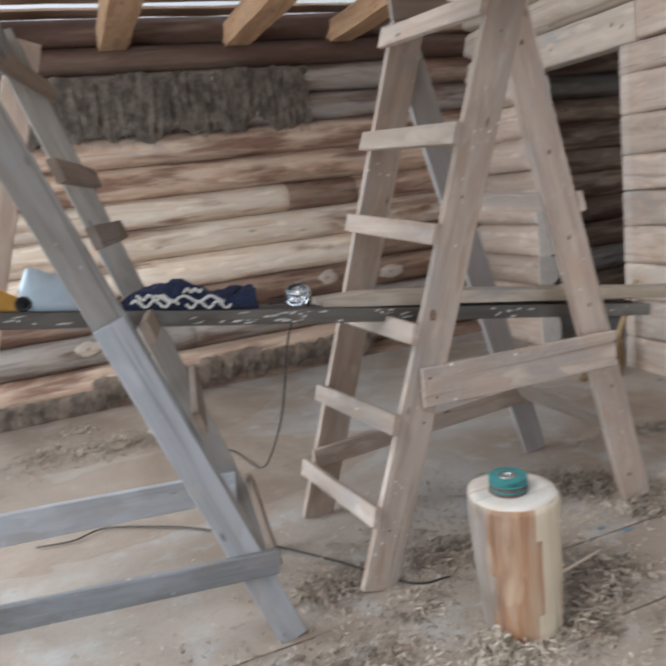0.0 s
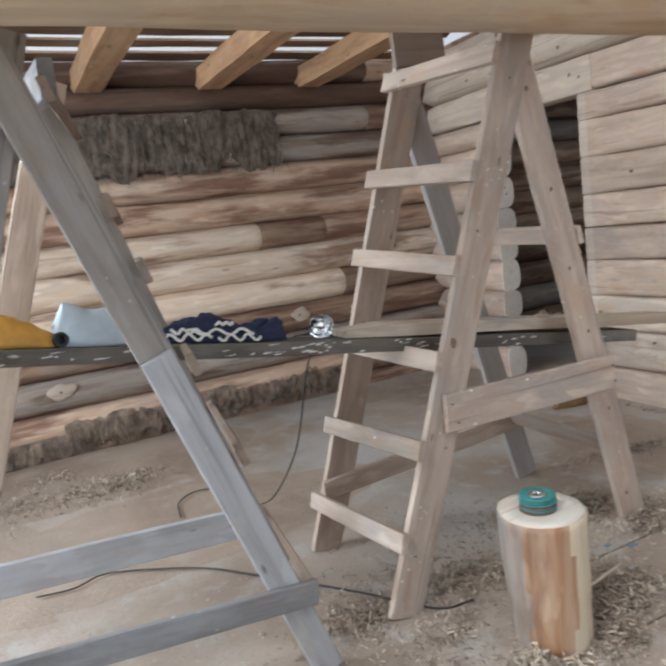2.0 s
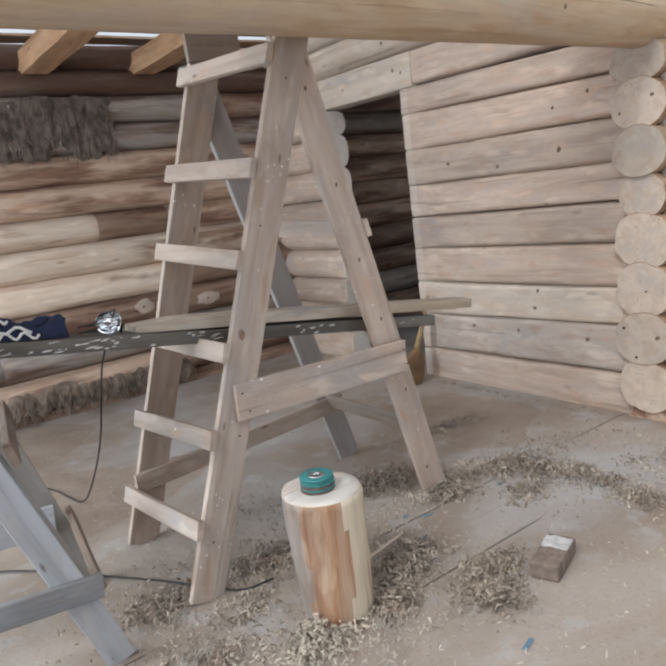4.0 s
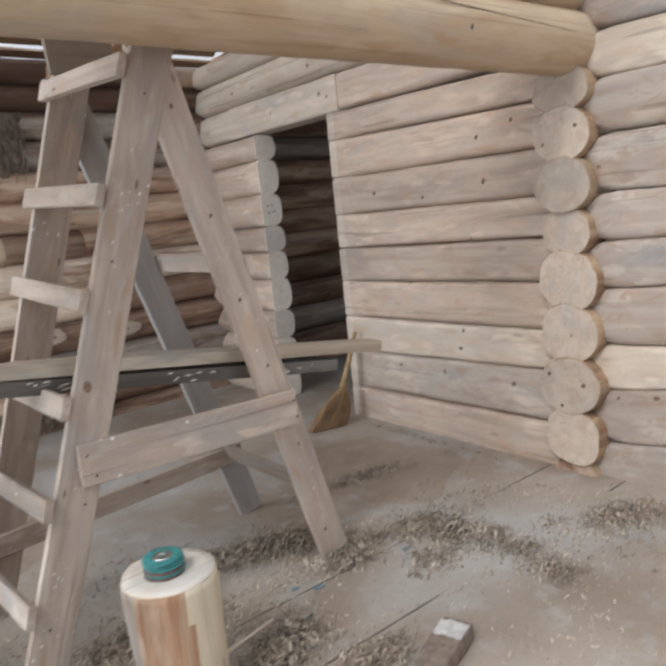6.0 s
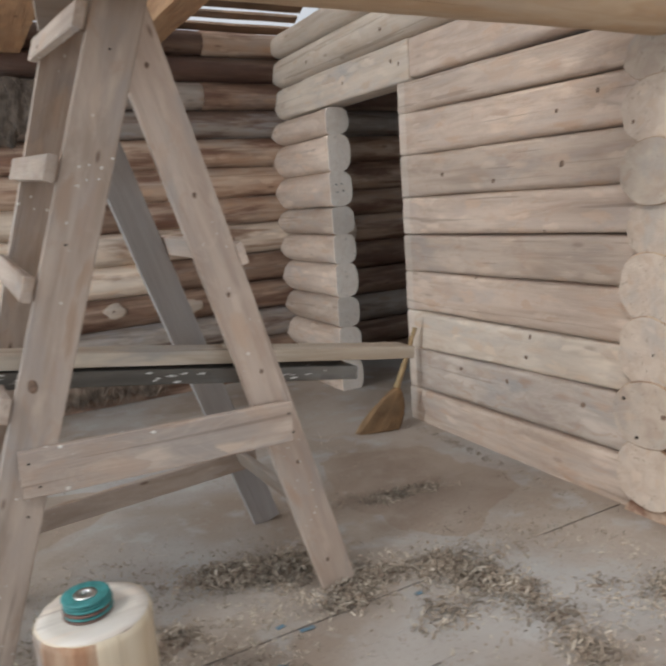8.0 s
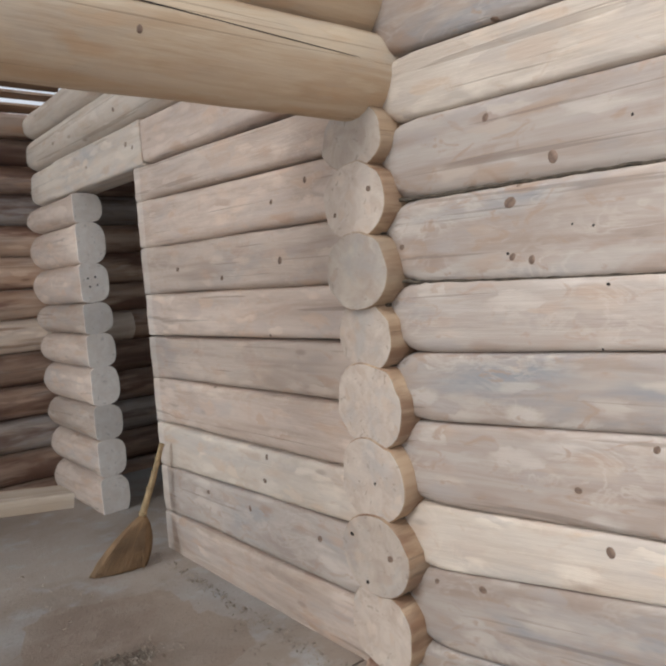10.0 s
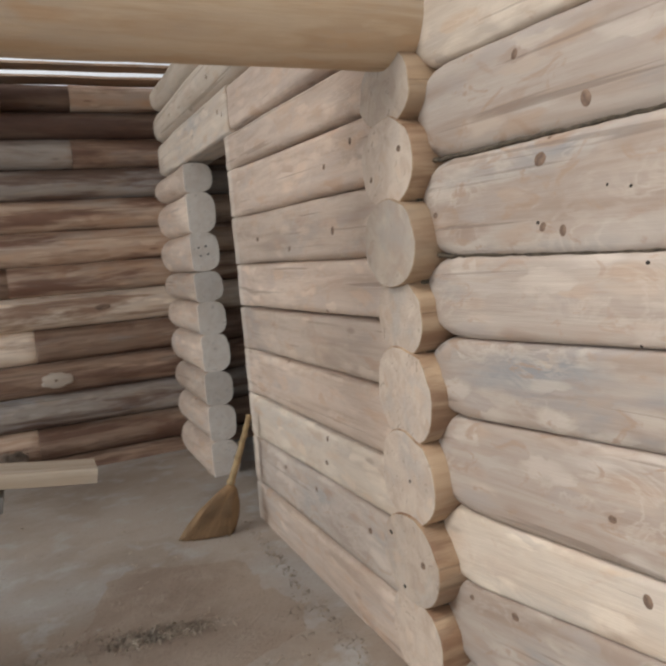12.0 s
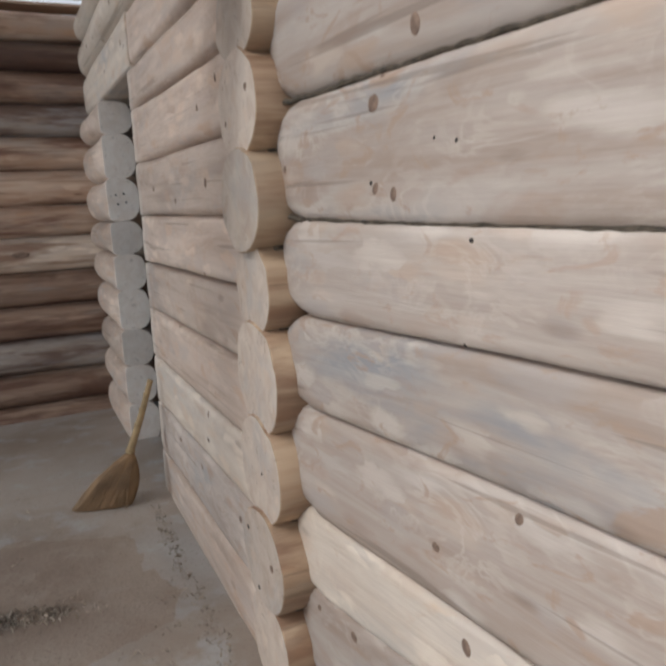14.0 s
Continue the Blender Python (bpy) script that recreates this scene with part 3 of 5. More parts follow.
# moss that shows in the joints of the near wall
for i in (6, 7):
    rr = random.Random(40 + i)
    z0, z1 = C_SLOPE[i] + (C_SLOPE[i] - C_END[i]) * 0.3, C_END[i]
    pts = []
    for k in range(60):
        t = k / 59
        pts.append((FACE_C + 0.142 - 0.068 * t - 0.103 + rr.uniform(-0.003, 0.003), 0.6 + 1.42 * t, z0 + (z1 - z0) * t + rr.uniform(-0.003, 0.003)))
    part("moss_seam", bm_tube(pts, 0.006, 7), MOSS, wall_east_near, "brown moss showing in the joint")

# plain unseen walls added to close the place, open where the lamps shine in
wall_west = thing("wall_west", (-2.4, 1.5, 0), "unseen plain log wall with two assumed openings", "wall", kind="structure")
for i in range(12):
    lo, hi = i * 0.226 - 0.05, i * 0.226 + 0.176
    spans = [(-2.6, 5.5)]
    if 4 <= i <= 9:
        spans = [(-2.6, -0.4), (1.0, 2.25), (4.35, 5.5)]
    elif 1 <= i < 4:
        spans = [(-2.6, -0.4), (1.0, 5.5)]
    for a, b in spans:
        log(wall_west, (-2.36, a), (-2.36, b), (1, 0, 0), (lo, lo), (hi, hi), TAN, depth=0.13)
wall_south = thing("wall_south", (0.6, -2.6, 0), "unseen plain log wall with an assumed wide opening", "wall", kind="structure")
for i in range(12):
    lo, hi = i * 0.226 - 0.05, i * 0.226 + 0.176
    for a, b in [(-2.5, 0.5), (3.0, 3.9)] if 3 <= i <= 9 else [(-2.5, 3.9)]:
        log(wall_south, (a, -2.6), (b, -2.6), (0, 1, 0), (lo, lo), (hi, hi), TAN, depth=0.13)
# Added shell that keeps the side room dark; its window hole is assumed.
side_room = thing("wall_side_room", (5.0, 3.5, 0), "dark boarded walls added around the side room", "wall", kind="structure")
for dy, dz, at_y, at_z in ((3.6, 1.25, 3.9, 0.45), (3.6, 0.75, 3.9, 2.45), (1.45, 1.05, 2.8, 1.6), (1.2, 1.05, 5.05, 1.6)):
    part("side_wall", bm_box(0.1, dy, dz, 0), BARK, side_room, "", Matrix.Translation((6.2, at_y, at_z)), False)
part("side_wall", bm_box(2.6, 0.1, 3.0, 0), BARK, side_room, "", Matrix.Translation((5.0, 2.15, 1.3)), False)
side_ceiling = part("ceiling", bm_box(2.6, 3.6, 0.06, 0), BARK, None, "", Matrix.Translation((5.1, 3.85, 2.76)), False)
tagged(side_ceiling, "dark board ceiling added over the side room", "ceiling", kind="structure")

# ---------------------------------------------------------------- overhead
for x, w in ((-1.05, 0.17), (-0.13, 0.17), (0.75, 0.185), (1.635, 0.185), (2.445, 0.18)):
    j = board("ceiling_joist", (x, 5.72, 2.545), (x, 2.28, 2.545), (1, 0, 0), w, 0.15, JOIST, None, seed=int(x * 50) + 90, wobble=0.012)
    tagged(j, "orange-brown squared pine joist resting on the log wall", "joist", "ceiling joists")
roof = thing("roof", (0.6, 5.6, 2.9), "open-jointed brown board roof with daylight between boards", "roof", kind="structure")
SLOPE = radians(27)
rnd = random.Random(4)
LATHS = [(-0.045, 0.08), (0.095, 0.065), (0.205, 0.145), (0.415, 0.14)]
while LATHS[-1][0] < 3.8:
    d, w = LATHS[-1]
    LATHS.append((d + w + rnd.choice((0.045, 0.06, 0.07)), rnd.choice((0.11, 0.13, 0.145))))
for k, (d, w) in enumerate(LATHS):
    y, z = 5.6 - (d + w / 2) * math.cos(SLOPE), 2.745 + (d + w / 2) * math.sin(SLOPE)
    board("roof_board", (-2.5, y, z), (3.76, y, z), (0, -math.cos(SLOPE), math.sin(SLOPE)), w, 0.025, LATH, roof, seed=300 + k, wobble=0.006)
for x in (-2.0, -1.4, -0.5, 0.3, 1.2, 2.05, 2.95):
    board("rafter", (x, 5.45, 2.92), (x, 2.2, 2.92 + 3.25 * math.tan(SLOPE)), (1, 0, 0), 0.05, 0.11, LATH, roof, seed=int(x * 30) + 500)

# ---------------------------------------------------------------- floor
floor = part("floor", bm_box(8.8, 8.6, 0.1, 0), DUST, None, "", Matrix.Translation((1.9, 1.5, -0.0875)), False)
tagged(floor, "dusty plank floor strewn with shavings", "floor", kind="structure")
BOARD_W = 0.195
n_boards = 42
for i in range(n_boards):
    y0 = 1.865 + (i - 22) * BOARD_W
    gap = 0.010 if abs(y0 - 1.865) < 0.01 or abs(y0 - 2.255) < 0.01 else 0.0002
    wide = BOARD_W - gap
    bm = bm_board(8.6, wide, 0.034, 700 + i, 0.0004, 0.0004)
    part("floor_board", bm, DUST, floor, "", axes((-2.4, y0 + gap + wide / 2, -0.0175), (6.2, y0 + gap + wide / 2 - 0.0, -0.0175), (0, 1, 0)), smooth=False)
ground = part("ground", bm_box(400, 400, 0.2, 0), EARTH, None, "", Matrix.Translation((0, 0, -0.75)), False)
tagged(ground, "bare earth around the building", "ground", kind="structure")

# ---------------------------------------------------------------- step ladder
def lean(z):
    return -0.05 * z


def lean_back(z):
    return -0.09 * z


ladder = thing("step_ladder", (1.6, 2.7, 0), "tall weathered board step ladder spotted with white paint", "ladder")


def leg(parent, x0, x1, z1, y0, width, material, seed, thick=0.028, y1=None):
    """A flat board leg from the floor to height z1, whose middle goes from x0 to x1."""
    y1 = y0 + lean(z1) if y1 is None else y1
    return board("leg", (x0, y0, 0.0), (x1, y1, z1), (1, 0, 0), width, thick, material, parent, seed)


YF, YR = 2.39, 3.03
leg(ladder, 1.026, 1.026 + 0.3195 * 2.14, 2.14, YF, 0.132, LADDER, 11)
leg(ladder, 2.225, 2.225 - 0.30 * 2.1, 2.1, YF + 0.036, 0.132, LADDER_WARM_LIT, 12, y1=YF + 0.030 + lean(2.1))
leg(ladder, 1.028, 1.028 + 0.285 * 2.14, 2.14, YR, 0.134, LADDER, 13, y1=YR + lean_back(2.14))
leg(ladder, 2.21, 2.21 - 0.333 * 1.98, 1.98, YR + 0.032, 0.122, PALEBOARD, 14, y1=YR + 0.032 + lean_back(1.98))
for i, (zf, zr) in enumerate(((1.875, 1.92), (1.507, 1.551), (1.205, 1.245), (0.895, 0.90), (0.60, 0.56), (0.29, 0.235))):
    xf, xr = 0.955 + 0.3155 * zf, 0.953 + 0.287 * zr
    board("rung", (xf - 0.015, YF - 0.035 + lean(zf), zf), (xr - 0.015, YR + 0.03 + lean_back(zr), zr), (0.3, 0, 1), 0.07, 0.026, LADDER, ladder, 20 + i)
for i, (z, inset, mat) in enumerate(((1.26, 0.0, LADDER_WARM_LIT), (0.36, 0.085, BROWNBOARD))):
    xf, xr = 2.309 - 0.30 * z - inset, 2.287 - 0.333 * z - inset
    board("rung", (xf, YF + 0.01 + inset * 0.45 + lean(z), z - 0.02), (xr, YR + 0.06 - inset * 0.4 + lean_back(z), z), (-0.3, 0, 1), 0.07, 0.026, mat, ladder, 30 + i)
board("brace", (1.236, YF - 0.03 + lean(0.7), 0.708), (2.04, YF - 0.028 + lean(0.7), 0.69), (0, 0, 1), 0.135, 0.026, LADDER_WARM_LIT, ladder, 33)
board("brace", (1.03, YR - 0.03 + lean_back(0.3), 0.285), (2.16, YR + 0.0 + lean_back(0.3), 0.335), (0, 0, 1), 0.085, 0.024, LADDER, ladder, 34)
board("top_block", (1.50, YR - 0.03 + lean_back(2.0), 2.05), (1.74, YR - 0.03 + lean_back(2.0), 2.06), (0, 0, 1), 0.17, 0.026, BROWNBOARD, ladder, 35, "grey top plate of the rear frame")
board("top_block", (1.56, YF + 0.06 + lean(2.0), 2.06), (1.80, YF + 0.06 + lean(2.0), 2.06), (0, 0, 1), 0.12, 0.03, BROWNBOARD, ladder, 36)


def flat_mark(name, at, normal, rx, rz, material, parent, turn=0.0):
    """A knot or nail head: a shallow lens set in the face of the timber."""
    bm = bmesh.new()
    bmesh.ops.create_uvsphere(bm, u_segments=12, v_segments=6, radius=1.0)
    bmesh.ops.transform(bm, matrix=Matrix.Diagonal((rx, rz, 0.003, 1)), verts=bm.verts)
    mm = Matrix.Translation(at) @ Vector(normal).to_track_quat("Z", "Y").to_matrix().to_4x4() @ pose(0, 0, 0, 0, 0, turn)
    return part(name, bm, material, parent, "", mm)


def knots_on(wall, start, along, spots, material):
    """Knots set into the faces of a wall's logs: spots of (offset from start, radius)."""
    verts, faces = [], []
    for ob in wall.children:
        if ob.data and ob.name.startswith(("log", "beam")):
            base = len(verts)
            verts += [WORLD[ob] @ v.co for v in ob.data.vertices]
            faces += [[base + i for i in p.vertices] for p in ob.data.polygons]
    tree = BVHTree.FromPolygons(verts, faces)
    for i, (du, dz, r) in enumerate(spots):
        p = Vector(start) + (Vector((0, du, dz)) if along[0] else Vector((du, 0, dz)))
        hit, normal = tree.ray_cast(p, Vector(along))[:2]
        if hit is None:
            continue
        if normal.dot(Vector(along)) > 0:
            normal = -normal
        flat_mark("knot", hit - normal * 0.0012, normal, r, r * 0.78, material, wall, turn=25 * (i % 5))


flat_mark("knot", (1.30, YF - 0.015 + lean(0.945), 0.945), (0, -1, 0), 0.013, 0.019, KNOT, ladder)

# ---------------------------------------------------------------- grey trestle
trestle = thing("trestle", (0.1, 2.55, 0), "grey weathered A-frame board trestle carrying a plank", "trestle")
TF, TR = 2.30, 2.86
board("leg", (0.560, TF + 0.029, 0.38), (-0.005, TF - 0.001, 1.97), (1, 0, 0), 0.098, 0.028, TRESTLE_WARM, trestle, 41)
board("leg", (0.680, TF, 0.0), (0.298, TF - 0.017, 1.10), (1, 0, 0), 0.092, 0.03, TRESTLE_PALE, trestle, 46, "pale bluish board nailed over the leg")
board("leg", (-0.50, TF + 0.058, 0.0), (0.075, TF + 0.032, 1.95), (1, 0, 0), 0.115, 0.028, TRESTLE_WARM, trestle, 42)
board("splice", (-0.512, TF + 0.029, 0.0), (-0.107, TF + 0.012, 1.38), (1, 0, 0), 0.112, 0.026, TRESTLE_WARM, trestle, 45, "grey board nailed along the leg")
board("leg", (0.755, TR, 0.0), (0.155, TR - 0.03, 1.97), (1, 0, 0), 0.085, 0.028, TRESTLE_WARM, trestle, 43)
board("leg", (-0.425, TR + 0.03, 0.0), (0.225, TR, 1.95), (1, 0, 0), 0.10, 0.028, LADDER_WARM_LIT, trestle, 44, "pale newer board leg")
for i, z in enumerate((1.80, 1.51, 1.33, 1.06, 0.77, 0.30)):
    xf, xr = 0.74 - 0.340 * z, 0.81 - 0.305 * z
    board("rung", (xf + 0.016, TF - 0.02, z), (xr + 0.016, TR + 0.04, z), (-0.3, 0, 1), 0.065, 0.024, BROWNBOARD, trestle, 50 + i)
board("brace", (-0.50, TF - 0.03, 0.405), (0.66, TF - 0.03, 0.29), (0, 0, 1), 0.078, 0.024, GREYBOARD, trestle, 57)
board("brace", (-0.40, TR - 0.03, 0.40), (0.66, TR - 0.03, 0.325), (0, 0, 1), 0.115, 0.024, TRESTLE_PALE, trestle, 58, "pale grey cross board")
board("spacer", (0.16, TF + 0.05, 1.84), (0.16, TR, 1.90), (0, 0, 1), 0.10, 0.04, GREYBOARD, trestle, 59)

# ---------------------------------------------------------------- scaffold planks
def deck(x):
    return 1.155 - 0.158 * x


dark_plank = board("scaffold_plank", (-1.25, 2.575, deck(-1.25) - 0.024), (2.40, 2.575, deck(2.40) - 0.024), (0, 1, 0), 0.15, 0.048, DARKPLANK, None, 61, wobble=0.004)
tagged(dark_plank, "dark grey scaffold plank flecked with white paint", "plank", "scaffold planks")
light_plank = board("scaffold_plank", (1.0, 2.585, deck(1.0) + 0.024), (2.665, 2.575, deck(2.665) + 0.052), (0, 1, 0), 0.135, 0.045, LIGHTPLANK, None, 62, wobble=0.006)
for v in light_plank.data.vertices:
    if v.co.x < 0.1:
        f = 0.55 + 0.45 * v.co.x / 0.1
        v.co.z = -0.0225 + (v.co.z + 0.0225) * f
        v.co.y *= 0.7 + 0.3 * f
tagged(light_plank, "pale split pine plank lying on the dark plank", "plank", "scaffold planks")

for x, z in ((1.08, 0.22), (1.24, 0.58), (1.43, 1.31), (1.60, 1.80)):
    flat_mark("nail_head", (x, YF - 0.0143 + lean(z), z), (0, -1, 0), 0.0038, 0.0038, HOLE, ladder)
for x, z in ((2.175, 0.12), (2.08, 0.52), (1.97, 0.86), (1.88, 1.12), (1.80, 1.42), (1.70, 1.77)):
    flat_mark("knot", (x, YF + 0.0217 - 0.0529 * z, z), (0, -1, 0), 0.006, 0.009, KNOT, ladder)
for x, z in ((1.26, 0.74), (1.28, 0.67), (2.03, 0.72), (2.04, 0.655)):
    flat_mark("nail_head", (x, YF - 0.0433 + lean(0.7), z), (0, -1, 0), 0.0038, 0.0038, HOLE, ladder)


def splashes(parent, spots, along, seed):
    """Dried paint drops on the faces of a board: spots of (start, half length, half height)."""
    verts = [WORLD[parent] @ v.co for v in parent.data.vertices]
    tree = BVHTree.FromPolygons(verts, [list(p.vertices) for p in parent.data.polygons])
    rr = random.Random(seed)
    bm = bmesh.new()
    for start, half_l, half_h in spots:
        hit, normal = tree.ray_cast(Vector(start), Vector((0, 1, 0)))[:2]
        if hit is None:
            continue
        if normal.y > 0:
            normal = -normal
        u = (Vector(along) - normal * normal.dot(Vector(along))).normalized()
        v = normal.cross(u)
        rim = []
        for k in range(11):
            a = 2 * math.pi * k / 11
            q = rr.uniform(0.55, 1.15)
            rim.append(hit + normal * 0.0006 + u * half_l * q * math.cos(a) + v * half_h * q * math.sin(a))
        mid = bm.verts.new(hit + normal * 0.0016)
        ring = [bm.verts.new(p) for p in rim]
        for k in range(11):
            bm.faces.new((ring[k], ring[(k + 1) % 11], mid))
    inverse = WORLD[parent].inverted()
    bmesh.ops.transform(bm, matrix=inverse, verts=bm.verts)
    tagged(part("paint_splash", bm, MORTAR, parent, "", WORLD[parent]), "dried white paint drops", kind="stuff")


rr = random.Random(77)
spots = []
for cx, n in ((-0.15, 7), (0.08, 6), (0.42, 5), (0.70, 9), (0.90, 12), (1.28, 10), (1.75, 8), (2.1, 7)):
    for _ in range(n):
        x = cx + rr.gauss(0, 0.07)
        spots.append(((x, 2.0, deck(x) - rr.uniform(0.006, 0.042)), rr.uniform(0.004, 0.024), rr.uniform(0.0012, 0.004)))
splashes(dark_plank, spots, (1, 0, 0), 5)
legs = [ob for ob in ladder.children if ob.name.startswith("leg")]
for ob, x0, k, heights in ((legs[0], 1.026, 0.3195, (1.48, 1.44, 1.32, 0.62, 0.40, 0.25)), (legs[1], 2.225, -0.30, (1.30, 1.05, 0.55, 0.42, 0.30))):
    spots = []
    for z in heights:
        for _ in range(rr.choice((2, 4, 6))):
            dz = rr.gauss(0, 0.035)
            spots.append(((x0 + k * (z + dz) + rr.uniform(-0.045, 0.045), 2.0, z + dz), rr.uniform(0.002, 0.006), rr.uniform(0.0015, 0.004)))
    splashes(ob, spots, (0.3, 0, 1), 9)

# ---------------------------------------------------------------- knots and nail holes of the walls
knots_on(wall_east, (2.9, 0, 0), (1, 0, 0), ((3.441, 1.485, 0.017), (3.034, 1.426, 0.015), (2.593, 1.474, 0.018), (2.796, 0.667, 0.014), (2.96, 0.411, 0.016), (2.825, 0.561, 0.014), (3.33, 0.41, 0.016), (2.62, 1.70, 0.012),
         (2.40, 1.75, 0.013), (3.2, 0.93, 0.010), (2.7, 1.18, 0.009), (2.47, 0.40, 0.017), (3.80, 2.13, 0.013), (3.88, 2.16, 0.015), (4.45, 2.14, 0.012), (3.94, 2.35, 0.016), (4.9, 2.36, 0.015), (4.3, 2.58, 0.014)), KNOT)
knots_on(wall_east_near, (2.9, 0, 0), (1, 0, 0), ((1.396, 0.794, 0.013), (1.556, 1.562, 0.022), (1.556, 1.415, 0.013), (1.498, 1.404, 0.014), (1.315, 0.646, 0.018), (1.72, 0.424, 0.016), (1.897, 0.40, 0.012), (1.191, 0.931, 0.012), (1.577, 2.046, 0.016),
         (1.425, 1.66, 0.02), (1.955, 1.473, 0.013), (1.53, 1.606, 0.012), (1.62, 1.80, 0.014)), KNOT)
knots_on(wall_east_near, (2.9, 0, 0), (1, 0, 0), ((1.293, 1.33, 0.006), (1.325, 1.476, 0.005), (1.38, 1.485, 0.004), (1.22, 1.72, 0.005), (1.316, 1.168, 0.005), (1.57, 1.425, 0.006), (1.51, 1.615, 0.005)), HOLE)
knots_on(wall_partition, (2.9, 0, 0), (1, 0, 0), ((2.03, 1.665, 0.013), (2.03, 0.46, 0.016), (2.20, 1.60, 0.010)), KNOT)
knots_on(wall_partition, (2.9, 0, 0), (1, 0, 0), ((2.215, 0.50, 0.011), (2.15, 0.345, 0.010), (2.09, 0.70, 0.007)), HOLE)
knots_on(wall_partition, (0, 0.5, 0), (0, 1, 0), ((0.35, 2.03, 0.012), (1.15, 2.08, 0.010), (2.05, 2.06, 0.012), (2.75, 2.0, 0.011), (-0.3, 2.1, 0.011)), KNOT)
for x, z, w in ((2.11, 0.70, 0.085), (2.67, 0.665, 0.11), (0.24, 0.47, 0.10)):
    bm = bm_lathe([(0.0, 0.006), (0.7, 0.005), (0.95, 0.002), (1.0, -0.004)], 20)
    bmesh.ops.transform(bm, matrix=Matrix.Diagonal((w, 0.055, 1, 1)), verts=bm.verts)
    for v in bm.verts:
        rough_edge = 1 + 0.35 * noise.noise(Vector((v.co.x * 22, v.co.y * 22, x * 9)))
        v.co.x, v.co.y = v.co.x * rough_edge, v.co.y * rough_edge
    part("scraped_patch", bm, CUT, wall_north, "pale axe-cut patch", Matrix.Translation((x, FACE_A - 0.003, z)) @ pose(0, 0, 0, 90, 0, 0))
    flat_mark("knot", (x - 0.01, FACE_A - 0.008, z), (0, -1, 0), 0.012, 0.01, KNOT, wall_north)
for spot in KNOT_SPOTS:
    flat_mark("knot", spot, (0, -1, 0), 0.006, 0.006, HOLE, wall_east)
flat_mark("knot", (3.03, FACE_A - 0.001, 1.145), (0, -1, 0), 0.055, 0.02, KNOT, wall_north)

# ---------------------------------------------------------------- tow hanging on the north wall
def ragged_mat(name, x0, x1, top, bottom, seed, label, bulge=0.03, material=TOW):
    """A mat of loose fibre against the wall with a torn lower edge and hanging strands."""
    bm = bmesh.new()
    nx, nz = int((x1 - x0) / 0.014), 22
    grid = []
    for i in range(nx + 1):
        x = x0 + (x1 - x0) * i / nx
        low = bottom + 0.10 * noise.noise((x * 5, seed, 0)) + 0.06 * noise.noise((x * 16, seed, 4)) + 0.03 * noise.noise((x * 60, seed, 4))
        high = top + 0.04 * noise.noise((x * 4, seed, 9)) + 0.02 * noise.noise((x * 19, seed, 9))
        col = []
        for k in range(nz + 1):
            t = k / nz
            z = low + (high - low) * t
            fold = 0.5 + 0.5 * noise.noise((x * 26, z * 3.5, seed)) + 0.4 * noise.noise((x * 70, z * 12, seed))
            edge = min(1, 5 * t, 5 * (1 - t), 12 * (x - x0) + 0.15, 12 * (x1 - x) + 0.15)
            col.append(bm.verts.new((x, FACE_A + 0.012 - (bulge * fold + 0.012) * edge, z)))
        grid.append(col)
    for a, b in zip(grid, grid[1:]):
        for k in range(nz):
            bm.faces.new((a[k], b[k], b[k + 1], a[k + 1]))
    rr = random.Random(seed)
    for _ in range(int((x1 - x0) * 420)):
        x, z = rr.uniform(x0, x1), rr.uniform(bottom - 0.01, top)
        ln, w = rr.uniform(0.04, 0.12), rr.uniform(0.0012, 0.003)
        y = FACE_A - bulge * 0.9 - rr.uniform(0, 0.02)
        dx = rr.uniform(-0.03, 0.03)
        v = [bm.verts.new(c) for c in ((x - w, y, z), (x + w, y, z), (x + dx + w * 0.6, y - rr.uniform(0, 0.012), z - ln / 2), (x + dx - w * 0.6, y - 0.004, z - ln / 2))]
        u = [bm.verts.new(c) for c in ((x + dx * 1.7 + w * 0.2, y, z - ln), (x + dx * 1.7 - w * 0.2, y, z - ln))]
        bm.faces.new(v), bm.faces.new((v[3], v[2], u[0], u[1]))
    ob = part(name, bm, material, None, "")
    return tagged(ob, label, "insulation", kind="stuff")


ragged_mat("tow_insulation", -0.6, 2.13, 2.31, 1.90, 31, "grey-brown tow fibre hanging on the log wall")
ragged_mat("tow_insulation", 0.2, 2.42, 0.24, 0.05, 32, "brown tow fibre stuffed along the lowest log", 0.022, TOW_BROWN)
ragged_mat("tow_insulation", -1.2, 0.35, 0.17, -0.02, 33, "brown tow fibre stuffed along the lowest log", 0.028, TOW_BROWN)


